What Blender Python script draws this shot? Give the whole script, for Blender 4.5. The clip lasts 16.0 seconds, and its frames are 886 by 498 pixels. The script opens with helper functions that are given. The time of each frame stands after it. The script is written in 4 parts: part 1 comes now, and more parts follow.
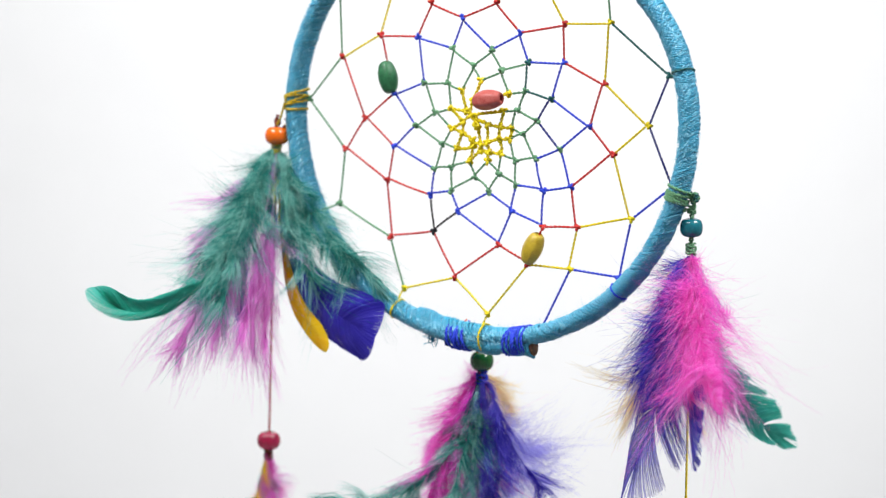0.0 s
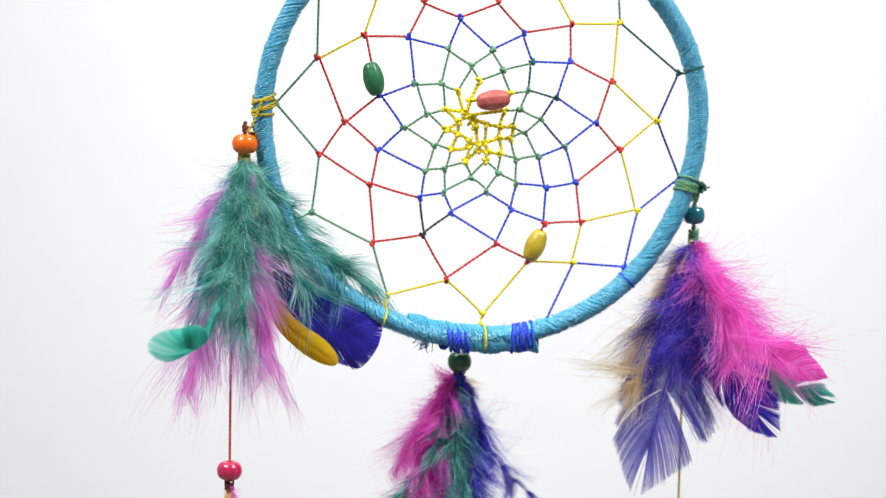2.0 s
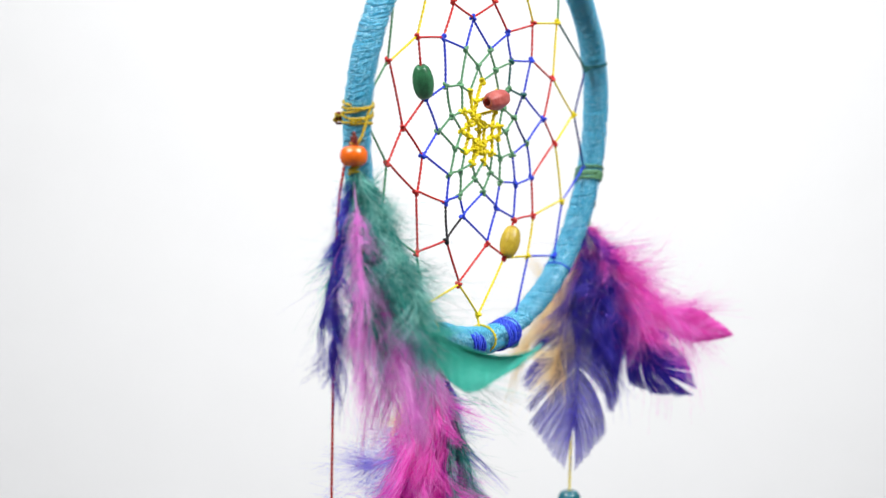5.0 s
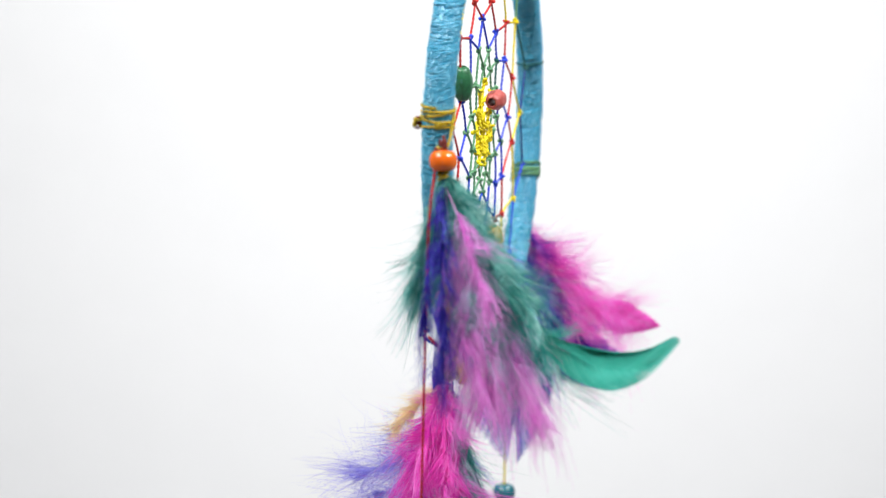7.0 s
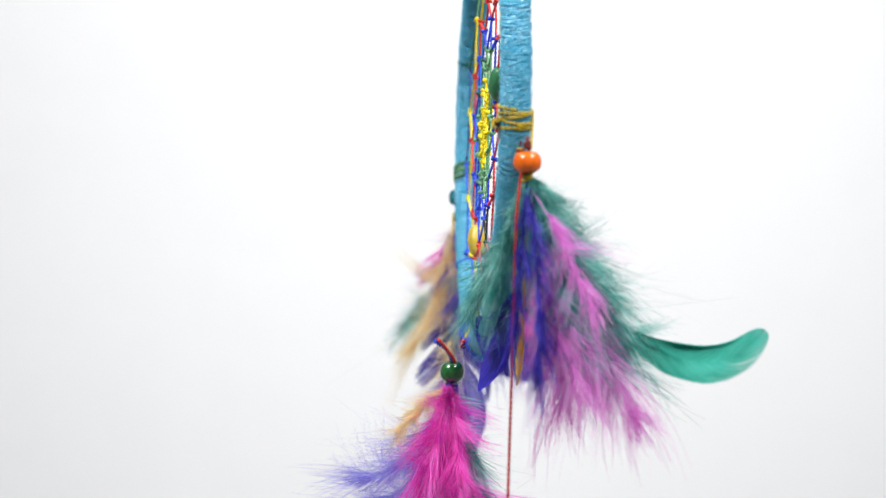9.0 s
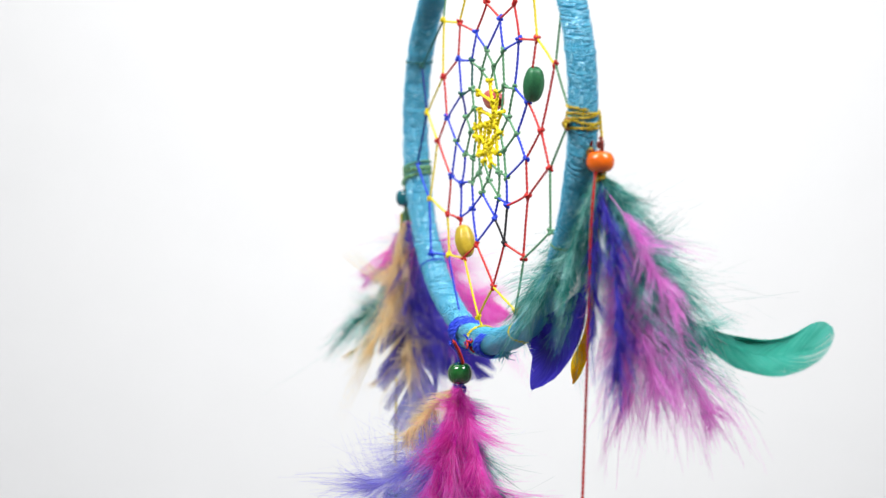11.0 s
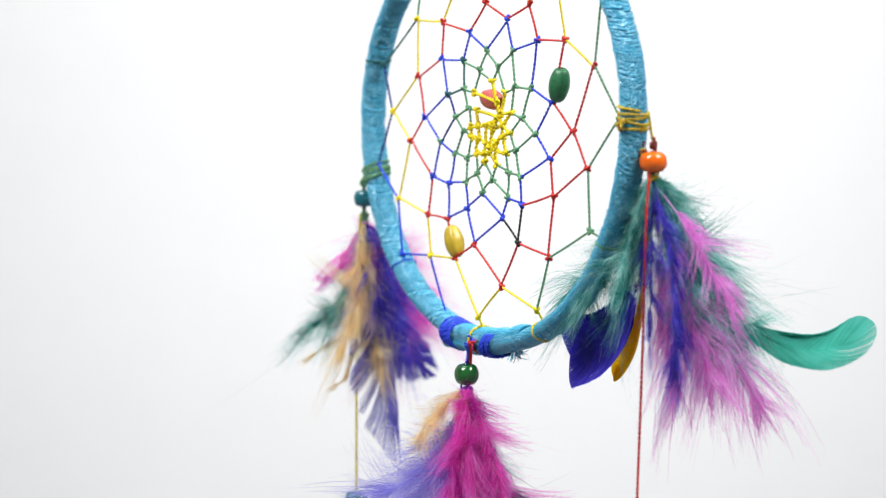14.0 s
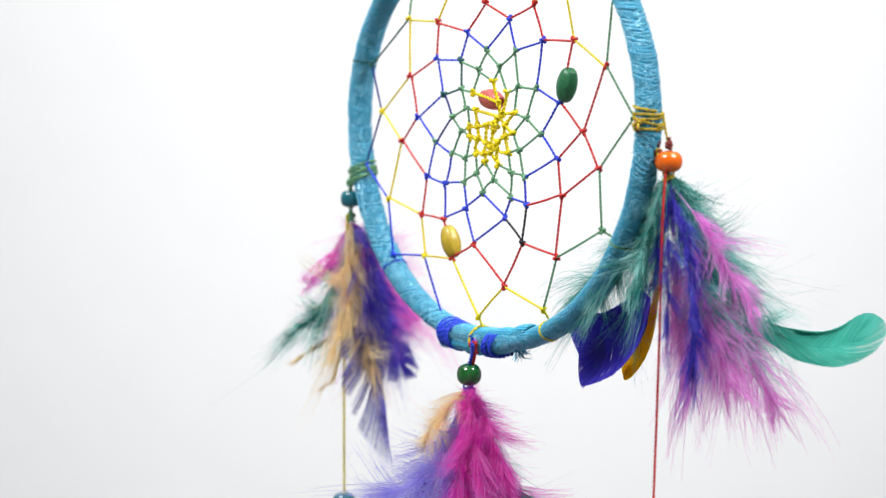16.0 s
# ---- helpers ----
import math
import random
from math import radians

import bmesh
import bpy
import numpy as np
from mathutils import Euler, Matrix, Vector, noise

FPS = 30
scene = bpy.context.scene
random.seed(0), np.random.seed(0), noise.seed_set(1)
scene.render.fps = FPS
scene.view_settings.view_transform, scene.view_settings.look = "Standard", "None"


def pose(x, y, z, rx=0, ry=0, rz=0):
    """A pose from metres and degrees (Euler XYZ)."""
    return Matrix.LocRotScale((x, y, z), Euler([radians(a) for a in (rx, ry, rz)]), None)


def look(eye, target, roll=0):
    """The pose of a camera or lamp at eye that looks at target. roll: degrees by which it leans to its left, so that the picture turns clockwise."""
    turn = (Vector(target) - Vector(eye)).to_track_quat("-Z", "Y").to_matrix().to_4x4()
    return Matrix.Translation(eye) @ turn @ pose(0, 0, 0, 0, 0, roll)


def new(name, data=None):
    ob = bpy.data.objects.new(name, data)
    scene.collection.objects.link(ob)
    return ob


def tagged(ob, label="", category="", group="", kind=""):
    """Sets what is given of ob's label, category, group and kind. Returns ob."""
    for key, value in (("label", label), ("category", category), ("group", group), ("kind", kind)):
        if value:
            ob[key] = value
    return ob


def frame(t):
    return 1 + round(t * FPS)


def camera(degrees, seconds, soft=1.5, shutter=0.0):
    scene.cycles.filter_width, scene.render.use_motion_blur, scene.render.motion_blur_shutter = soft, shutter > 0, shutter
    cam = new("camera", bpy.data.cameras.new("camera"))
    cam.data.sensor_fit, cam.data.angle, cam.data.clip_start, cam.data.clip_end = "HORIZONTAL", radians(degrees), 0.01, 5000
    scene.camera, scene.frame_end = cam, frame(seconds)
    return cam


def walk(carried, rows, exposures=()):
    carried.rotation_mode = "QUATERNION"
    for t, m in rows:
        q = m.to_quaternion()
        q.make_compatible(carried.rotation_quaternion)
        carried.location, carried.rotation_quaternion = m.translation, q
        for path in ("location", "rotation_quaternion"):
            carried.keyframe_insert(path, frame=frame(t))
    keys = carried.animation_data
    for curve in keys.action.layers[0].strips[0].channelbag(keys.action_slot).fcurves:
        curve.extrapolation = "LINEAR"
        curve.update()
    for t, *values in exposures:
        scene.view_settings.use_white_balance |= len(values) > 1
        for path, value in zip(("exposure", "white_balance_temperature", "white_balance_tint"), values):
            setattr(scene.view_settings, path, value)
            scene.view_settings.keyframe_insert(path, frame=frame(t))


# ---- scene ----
cam = camera(24.33, 16.0, 1.15, 0.5)
cam.data.dof.use_dof, cam.data.dof.focus_distance, cam.data.dof.aperture_fstop = True, 0.729, 7.5
Z0 = 1.2  # height of the web's centre over the floor
CAM_POSE = pose(-0.01703, -0.74820, Z0 + 0.03950, 90 - 6.58, 0, 0)
walk(cam, [(0, CAM_POSE), (16, CAM_POSE)])

# ---------------------------------------------------------------- light
world = bpy.data.worlds.new("world")
scene.world = world
world.use_nodes = True
world.node_tree.nodes["Background"].inputs[0].default_value = (0.95, 0.97, 1.0, 1)
world.node_tree.nodes["Background"].inputs[1].default_value = 0.6


def softbox(name, eye, target, w, h, watts, colour=(1, 1, 1)):
    lamp = bpy.data.lights.new(name, "AREA")
    lamp.shape, lamp.size, lamp.size_y, lamp.energy, lamp.color = "RECTANGLE", w, h, watts, colour
    ob = new(name, lamp)
    ob.matrix_world = look(eye, target)
    return ob


softbox("softbox_key", (-0.62, -0.42, Z0 + 1.0), (0, 0.05, Z0), 0.5, 0.5, 21)
softbox("softbox_side", (0.70, -0.38, Z0 + 0.95), (0, 0.05, Z0), 0.5, 0.5, 21)
softbox("softbox_backdrop", (-0.1, 0.3, Z0 + 0.95), (-0.1, 1.35, Z0 + 0.02), 1.6, 0.4, 10.5)
scene.view_settings.exposure = 0.0

# ---------------------------------------------------------------- materials


def material(name):
    m = bpy.data.materials.new(name)
    m.use_nodes = True
    t = m.node_tree
    return m, t.nodes, t.links, t.nodes["Principled BSDF"]


def varied(nodes, links, bsdf, colour, dark, scale, source="Object", amount=1.0):
    """Two-scale noise between a colour and its darker tone."""
    co = nodes.new("ShaderNodeTexCoord")
    n1, n2 = nodes.new("ShaderNodeTexNoise"), nodes.new("ShaderNodeTexNoise")
    n1.inputs["Scale"].default_value, n2.inputs["Scale"].default_value = scale, scale * 7
    add = nodes.new("ShaderNodeMath")
    add.operation = "ADD"
    half = nodes.new("ShaderNodeMath")
    half.operation, half.inputs[1].default_value = "MULTIPLY", 0.5
    ramp = nodes.new("ShaderNodeMapRange")
    ramp.inputs["From Min"].default_value, ramp.inputs["From Max"].default_value = 0.35, 0.65
    mix = nodes.new("ShaderNodeMix")
    mix.data_type = "RGBA"
    mix.inputs["A"].default_value, mix.inputs["B"].default_value = (*dark, 1), (*colour, 1)
    for n in (n1, n2):
        links.new(co.outputs[source], n.inputs["Vector"])
    links.new(n1.outputs["Fac"], add.inputs[0])
    links.new(n2.outputs["Fac"], add.inputs[1])
    links.new(add.outputs[0], half.inputs[0])
    links.new(half.outputs[0], ramp.inputs["Value"])
    links.new(ramp.outputs["Result"], mix.inputs["Factor"])
    links.new(mix.outputs["Result"], bsdf.inputs["Base Color"])
    return co, n2, mix


def bumped(nodes, links, bsdf, height, strength, distance):
    b = nodes.new("ShaderNodeBump")
    b.inputs["Strength"].default_value, b.inputs["Distance"].default_value = strength, distance
    links.new(height, b.inputs["Height"])
    links.new(b.outputs["Normal"], bsdf.inputs["Normal"])


def shade(c, k):
    return tuple(v * k for v in c)


def yarn(name, colour, sheen=0.08, spec=0.35, rough=0.55):
    """Spun fibre: strand-to-strand variation and fine fibre relief."""
    m, nodes, links, bsdf = material(name)
    co, fine, mix = varied(nodes, links, bsdf, colour, shade(colour, 0.72), 900)
    bsdf.inputs["Roughness"].default_value = rough
    bsdf.inputs["Specular IOR Level"].default_value = spec
    bsdf.inputs["Sheen Weight"].default_value = sheen
    bsdf.inputs["Sheen Roughness"].default_value = 0.4
    bumped(nodes, links, bsdf, fine.outputs["Fac"], 0.5, 0.0002)
    return m


def plume(name, colour, tip, thin=0.45, sheer=0.0, deep=0.72):
    """Feather barbs: light passes through them; each barb has its own tone."""
    m, nodes, links, bsdf = material(name)
    geo = nodes.new("ShaderNodeNewGeometry")
    noise_n = nodes.new("ShaderNodeTexNoise")
    noise_n.inputs["Scale"].default_value = 110
    co = nodes.new("ShaderNodeTexCoord")
    links.new(co.outputs["Object"], noise_n.inputs["Vector"])
    add = nodes.new("ShaderNodeMath")
    add.operation = "MULTIPLY_ADD"
    add.inputs[1].default_value = 0.5
    links.new(geo.outputs["Random Per Island"], add.inputs[0])
    links.new(noise_n.outputs["Fac"], add.inputs[2])
    rng = nodes.new("ShaderNodeMapRange")
    rng.inputs["From Min"].default_value, rng.inputs["From Max"].default_value = 0.50, 1.02
    links.new(add.outputs[0], rng.inputs["Value"])
    mix = nodes.new("ShaderNodeValToRGB")
    mix.color_ramp.elements[0].color, mix.color_ramp.elements[1].color = (*shade(colour, deep), 1), (*tip, 1)
    mix.color_ramp.elements[0].position, mix.color_ramp.elements[1].position = 0.05, 0.95
    mix.color_ramp.elements.new(0.42).color = (*colour, 1)
    links.new(rng.outputs["Result"], mix.inputs["Fac"])
    bsdf.inputs["Roughness"].default_value = 0.6
    bsdf.inputs["Specular IOR Level"].default_value = 0.25
    bsdf.inputs["Sheen Weight"].default_value = 0.2
    links.new(mix.outputs["Color"], bsdf.inputs["Base Color"])
    tr = nodes.new("ShaderNodeBsdfTranslucent")
    links.new(mix.outputs["Color"], tr.inputs["Color"])
    sh = nodes.new("ShaderNodeMixShader")
    sh.inputs[0].default_value = thin
    links.new(bsdf.outputs[0], sh.inputs[1])
    links.new(tr.outputs[0], sh.inputs[2])
    gap, clear = nodes.new("ShaderNodeMixShader"), nodes.new("ShaderNodeBsdfTransparent")
    gap.inputs[0].default_value = sheer  # the share of open gaps between the fine barbules
    links.new(sh.outputs[0], gap.inputs[1])
    links.new(clear.outputs[0], gap.inputs[2])
    links.new(gap.outputs[0], nodes["Material Output"].inputs["Surface"])
    return m


def gloss_paint(name, colour, dark, rough=0.22, scale=260, coat=0.4):
    m, nodes, links, bsdf = material(name)
    co, fine, mix = varied(nodes, links, bsdf, colour, dark, scale)
    bsdf.inputs["Roughness"].default_value = rough
    bsdf.inputs["Coat Weight"].default_value = coat
    bsdf.inputs["Coat Roughness"].default_value = 0.12
    bumped(nodes, links, bsdf, fine.outputs["Fac"], 0.12, 0.0002)
    return m


def plain(name, colour, dark, rough, scale):
    m, nodes, links, bsdf = material(name)
    co, fine, mix = varied(nodes, links, bsdf, colour, dark, scale)
    bsdf.inputs["Roughness"].default_value = rough
    bumped(nodes, links, bsdf, fine.outputs["Fac"], 0.1, 0.0005)
    return m


TEAL, VIOLET = (0.040, 0.43, 0.37), (0.042, 0.026, 0.52)


M = {
    "hoop": yarn("hoop_yarn", (0.045, 0.44, 0.67), 0.1, 0.9, 0.33),
    "core": plain("wood", (0.30, 0.17, 0.08), (0.12, 0.06, 0.03), 0.7, 400),
    "green": yarn("green_thread", (0.15, 0.38, 0.19)),
    "darkgreen": yarn("dark_green_thread", (0.015, 0.13, 0.12)),
    "red": yarn("red_thread", (0.70, 0.030, 0.025)),
    "yellow": yarn("yellow_thread", (0.97, 0.78, 0.004)),
    "gold": yarn("gold_thread", (0.66, 0.48, 0.02)),
    "blue": yarn("blue_thread", (0.022, 0.065, 0.76)),
    "navy": yarn("navy_thread", (0.012, 0.022, 0.24)),
    "black": yarn("black_thread", (0.012, 0.010, 0.014)),
    "maroon": yarn("maroon_thread", (0.22, 0.03, 0.02)),
    # pale tint that puts the yarn's glints into colour
    "glint": gloss_paint("glint_tint", (0.38, 0.76, 0.89), (0.09, 0.48, 0.70), 0.2, 700, 0.3),
    "fuzz": plume("yarn_fuzz", (0.18, 0.55, 0.75), (0.5, 0.8, 0.92), 0.5),
    "teal": plume("teal_plume", TEAL, (0.50, 0.86, 0.80), 0.52, 0.0, 0.36),
    "tealvane": plume("teal_vane", (0.085, 0.60, 0.50), (0.15, 0.68, 0.59), 0.72, 0.1, 0.92),
    "pink": plume("pink_plume", (0.96, 0.32, 0.87), (0.99, 0.64, 0.95), 0.6, 0.0, 0.75),
    "hotpink": plume("hot_pink_plume", (0.99, 0.13, 0.72), (0.99, 0.42, 0.90), 0.55, 0.0, 0.8),
    "magenta": plume("magenta_plume", (0.96, 0.022, 0.72), (0.99, 0.32, 0.88), 0.62, 0.0, 0.66),
    "violet": plume("violet_plume", VIOLET, (0.20, 0.16, 0.82), 0.45, 0.0, 0.7),
    "violetvane": plume("violet_vane", (0.050, 0.034, 0.56), (0.085, 0.065, 0.66), 0.5, 0.0, 0.9),
    "lilac": plume("lilac_plume", (0.38, 0.35, 0.90), (0.70, 0.70, 0.98), 0.62, 0.0, 0.85),
    "indigo": plume("indigo_plume", (0.15, 0.12, 0.62), (0.24, 0.21, 0.74), 0.62, 0.52, 0.9),
    "cream": plume("cream_plume", (0.98, 0.79, 0.45), (0.99, 0.91, 0.70), 0.6, 0.0, 0.9),
    "saffron": plume("yellow_plume", (0.97, 0.76, 0.016), (0.98, 0.84, 0.08), 0.72, 0.0, 0.95),
    "bead_orange": gloss_paint("orange_bead_paint", (0.82, 0.15, 0.004), (0.72, 0.11, 0.003), 0.2, 260, 0.25),
    "bead_pink": gloss_paint("pink_bead_paint", (0.62, 0.025, 0.10), (0.45, 0.015, 0.07)),
    "bead_green": gloss_paint("green_bead_glaze", (0.012, 0.13, 0.022), (0.006, 0.07, 0.012), 0.12, 200, 0.8),
    "bead_teal": gloss_paint("teal_bead_paint", (0.008, 0.16, 0.20), (0.005, 0.10, 0.13)),
    "bead_forest": gloss_paint("forest_bead_paint", (0.030, 0.20, 0.075), (0.014, 0.10, 0.04), 0.42, 500, 0.1),
    "bead_mustard": gloss_paint("mustard_bead_paint", (0.58, 0.42, 0.030), (0.40, 0.27, 0.012), 0.4, 500, 0.15),
    "bead_rose": gloss_paint("rose_bead_paint", (0.40, 0.050, 0.040), (0.54, 0.14, 0.12), 0.45, 420, 0.1),
    "sheet": plain("white_backdrop_sheet", (0.86, 0.865, 0.87), (0.845, 0.85, 0.855), 0.9, 3),
    "wall": plain("grey_wall_paint", (0.47, 0.47, 0.48), (0.44, 0.44, 0.45), 0.8, 2),
}

# ---------------------------------------------------------------- mesh helpers


def mesh_of(name, verts, faces, mats, smooth=True, slots=None):
    me = bpy.data.meshes.new(name)
    me.from_pydata(np.asarray(verts, float).tolist(), [], [tuple(f) for f in faces])
    for m in mats:
        me.materials.append(m)
    if slots is not None:
        me.polygons.foreach_set("material_index", slots)
    me.polygons.foreach_set("use_smooth", [smooth] * len(me.polygons))
    me.update()
    return me


def part(name, me, parent, label=""):
    ob = new(name, me)
    ob.parent = parent
    return tagged(ob, label)


def joined(name, pieces, mats):
    """One mesh out of (verts, faces, slot) pieces."""
    verts, faces, slots = [], [], []
    for v, f, s in pieces:
        o = len(verts)
        verts.extend(v)
        faces.extend(tuple(i + o for i in q) for q in f)
        slots.extend([s] * len(f))
    return mesh_of(name, verts, faces, mats, True, slots)


def spline(points, n):
    """n points evenly along a smooth curve through the given points."""
    p = np.array(points, float)
    q = np.vstack([2 * p[0] - p[1], p, 2 * p[-1] - p[-2]])
    out = []
    for i in range(len(p) - 1):
        for t in np.linspace(0, 1, 16, endpoint=False):
            a, b, c, d = q[i:i + 4]
            out.append(0.5 * (2 * b + (c - a) * t + (2 * a - 5 * b + 4 * c - d) * t * t + (3 * b - a - 3 * c + d) * t ** 3))
    out = np.array(out + [p[-1]])
    s = np.concatenate([[0], np.cumsum(np.linalg.norm(np.diff(out, axis=0), axis=1))])
    w = np.linspace(0, s[-1], n)
    return np.stack([np.interp(w, s, out[:, k]) for k in range(3)], 1)


def unit(a):
    return a / np.maximum(np.linalg.norm(a, axis=-1, keepdims=True), 1e-12)


def frames_of(path, ref=None):
    t = unit(np.gradient(path, axis=0))
    ref = ref if ref is not None else np.where(np.abs(t[:, 1:2]) > 0.9, np.array([[1.0, 0, 0]]), np.array([[0, 1.0, 0]]))
    a = unit(np.cross(t, ref))
    return t, a, np.cross(t, a)


def tube(path, radius, sides=8, twist=0.0, lobes=0, depth=0.0, caps=True, ref=None):
    """A tube along a path; with lobes and twist it is a twisted cord. radius may vary along it."""
    path = np.asarray(path, float)
    n = len(path)
    t, a, b = frames_of(path, ref)
    s = np.concatenate([[0], np.cumsum(np.linalg.norm(np.diff(path, axis=0), axis=1))])
    r = np.broadcast_to(np.asarray(radius, float), (n,))
    ph = np.linspace(0, 2 * math.pi, sides, endpoint=False)
    ang = ph[None, :] + (s * twist)[:, None]
    rad = r[:, None] * (1 + depth * np.cos(lobes * ph)[None, :])
    v = path[:, None, :] + (rad * np.cos(ang))[..., None] * a[:, None, :] + (rad * np.sin(ang))[..., None] * b[:, None, :]
    faces = [(i * sides + j, i * sides + (j + 1) % sides, (i + 1) * sides + (j + 1) % sides, (i + 1) * sides + j)
             for i in range(n - 1) for j in range(sides)]
    if caps:
        faces += [tuple(range(sides))[::-1], tuple((n - 1) * sides + j for j in range(sides))]
    return v.reshape(-1, 3), faces


def plied(path, radius, pitch, sides=6, ref=None):
    """Two plies wound round each other along a path."""
    path = np.asarray(path, float)
    t, a, b = frames_of(path, ref)
    s = np.concatenate([[0], np.cumsum(np.linalg.norm(np.diff(path, axis=0), axis=1))])
    ang = s * math.tau / pitch
    r = np.broadcast_to(np.asarray(radius, float), (len(path),))
    verts, faces = [], []
    for turn in (0.0, math.pi):
        off = (0.55 * r)[:, None] * (np.cos(ang + turn)[:, None] * a + np.sin(ang + turn)[:, None] * b)
        v, f = tube(path + off, 0.52 * r, sides, 0, 0, 0, True, ref)
        o = sum(len(k) for k in verts)
        verts.append(v)
        faces += [tuple(i + o for i in q) for q in f]
    return np.vstack(verts), faces


def cord(points, radius=0.00036, n=None, pitch=0.0034):
    """Two-ply twisted thread."""
    p = np.array(points, float)
    length = np.linalg.norm(np.diff(p, axis=0), axis=1).sum()
    n = n or max(6, int(length / 0.00033))
    return plied(spline(points, n), radius, pitch)


def bead_shape(radius, height, hole, power=2.0, around=28, rows=14, facets=0):
    """A drilled bead about z: a rounded profile with a hole through it."""
    prof = []
    for k in range(rows + 1):
        u = -1 + 2 * k / rows
        z = u * height / 2
        prof.append((hole + (radius - hole) * max(0.0, 1 - abs(u) ** power) ** (1 / power), z))
    prof += [(hole, height / 2 * 0.86), (hole * 0.9, 0.0), (hole, -height / 2 * 0.86)]
    m, verts, faces = len(prof), [], []
    for j in range(around):
        a = 2 * math.pi * j / around
        k = 1 - (0.06 * abs(math.sin(facets * a / 2)) if facets else 0)
        for r, z in prof:
            verts.append((r * k * math.cos(a), r * k * math.sin(a), z))
    for j in range(around):
        for i in range(m):
            faces.append((j * m + i, ((j + 1) % around) * m + i, ((j + 1) % around) * m + (i + 1) % m, j * m + (i + 1) % m))
    return np.array(verts), faces


def placed(shape, m):
    v, f = shape
    r = np.array(m.to_3x3())
    return v @ r.T + np.array(m.translation), f


def ribbons(p, side, width):
    """Narrow strips along p (count, steps, 3), each as wide as width (count, steps)."""
    c, k, _ = p.shape
    off = side * width[..., None] * 0.5
    v = np.stack([p - off, p + off], 2).reshape(-1, 3)
    i = np.arange(c)[:, None] * (2 * k) + 2 * np.arange(k - 1)[None, :]
    f = np.stack([i, i + 1, i + 3, i + 2], -1).reshape(-1, 4)
    return v, f


def feather_mesh(name, points, mat, shaft, width=(0.006, 0.016, 0.008), fluff=0.8, vane=None, count=420, face=None,
                 seed=1, thick=0.00015, sag=0.42, shaft_r=0.0003, bare=0.03, lower=1.0, split=0.003, down=0.0, weave=1.0, cling=0.75, bunch=12, tip="round", cuts=6, gather=0.0, cup=0.34):
    """A feather on a curved quill. width: barb length at root, middle and tip. fluff: how far the barbs stray out of
    the feather's plane. vane: (from, half width) for a closed flat blade on the outer part. face: the blade's normal.
    lower: the narrow side of the blade. down: share of extra short fine down round the quill."""
    rng = np.random.RandomState(seed)
    count, bunch = int(count * 1.75), int(bunch * 1.3)  # barbs are hair-fine, so there are many
    path = spline(points, 40)
    length = np.linalg.norm(np.diff(path, axis=0), axis=1).sum()
    t, a, b = frames_of(path)
    extra = int(count * down * 0.35)
    end = 1.0 if vane is None else vane[0] + 0.06
    s = [np.sort(rng.uniform(bare, end, count)), np.sort(rng.uniform(bare, min(end, 0.85), extra))]
    kind = [np.zeros(count), np.ones(extra)]
    if vane is not None:
        # blade barbs end evenly along the feather's outline and fan out round its tip
        v0, half = vane
        nv = int(1.35 * (1 - v0) * length / (0.00016 * weave))
        q = np.repeat(np.linspace(0, 1, nv), 2)
        fan, outline = {"blunt": (0.90, ([0, 0.3, 0.6, 0.9, 1], [0.3, 0.75, 1.0, 1.0, 1.0])),
                        "round": (0.78, ([0, 0.3, 0.55, 0.78, 1], [0.2, 0.55, 0.85, 1.0, 1.0])),
                        "ragged": (1.0, ([0, 0.2, 0.45, 0.7, 0.88, 1], [0.25, 0.8, 1.0, 0.8, 0.45, 0.12])),
                        "point": (1.0, ([0, 0.25, 0.5, 0.75, 0.9, 1], [0.45, 0.95, 1.0, 0.6, 0.28, 0.03]))}[tip]
        turn = np.clip((q - 0.74) / 0.26, 0, 1) * math.pi / 2 if fan < 1 else 0 * q
        w1 = np.minimum(q / 0.74, 1) * fan + (1 - fan) * np.sin(turn) if fan < 1 else q
        h1 = half * np.interp(w1, *outline) * np.cos(turn)
        w0 = np.clip(w1 - np.minimum(0.95 * half / (length * (1 - v0)), 0.8 * w1), 0, 1)
        s.append(v0 + (1 - v0) * w0)
        kind.append(np.full(2 * nv, 2.0))
    s, kind = np.concatenate(s), np.concatenate(kind)
    n = len(s)
    idx = s * 39
    pick = lambda arr: np.stack([np.interp(idx, np.arange(40), arr[:, k]) for k in range(3)], 1)
    P, T = pick(path), unit(pick(t))
    nn = np.broadcast_to(np.array(face, float), T.shape) if face is not None else unit(pick(b))
    S = unit(np.cross(T, nn))
    N = np.cross(S, T)
    sign = np.where(rng.rand(n) < 0.5, -1.0, 1.0)
    blade_of = kind == 2
    sign = np.where(blade_of, np.where(np.arange(n) % 2 == 0, -1.0, 1.0), sign)
    fine = kind == 1
    L = np.interp(s, [0, 0.5, 1], width) * rng.uniform(0.5, 1.2, n) * np.where(fine, rng.uniform(0.4, 1.05, n), 1.0)
    stray = rng.normal(0, 1, n) * fluff * np.where(fine, 1.7, 1.0)
    open_a = np.interp(s, [0, 0.6, 1], [1.15, 0.95, 0.45]) + rng.normal(0, 0.2, n) + np.where(fine, 0.25, 0)
    wid = thick * np.where(fine, 0.62, 1.0) * rng.uniform(0.7, 1.25, n)
    # barbs cling together in tufts that bend alike and close to a common point
    nt = max(3, count // (2 * bunch))
    ts = np.sort(rng.uniform(bare, end, nt))
    soft = kind == 0
    tuft = np.where(soft, rng.randint(0, nt, n), 0)
    grab = lambda arr, own: np.where(soft, arr[tuft], own)
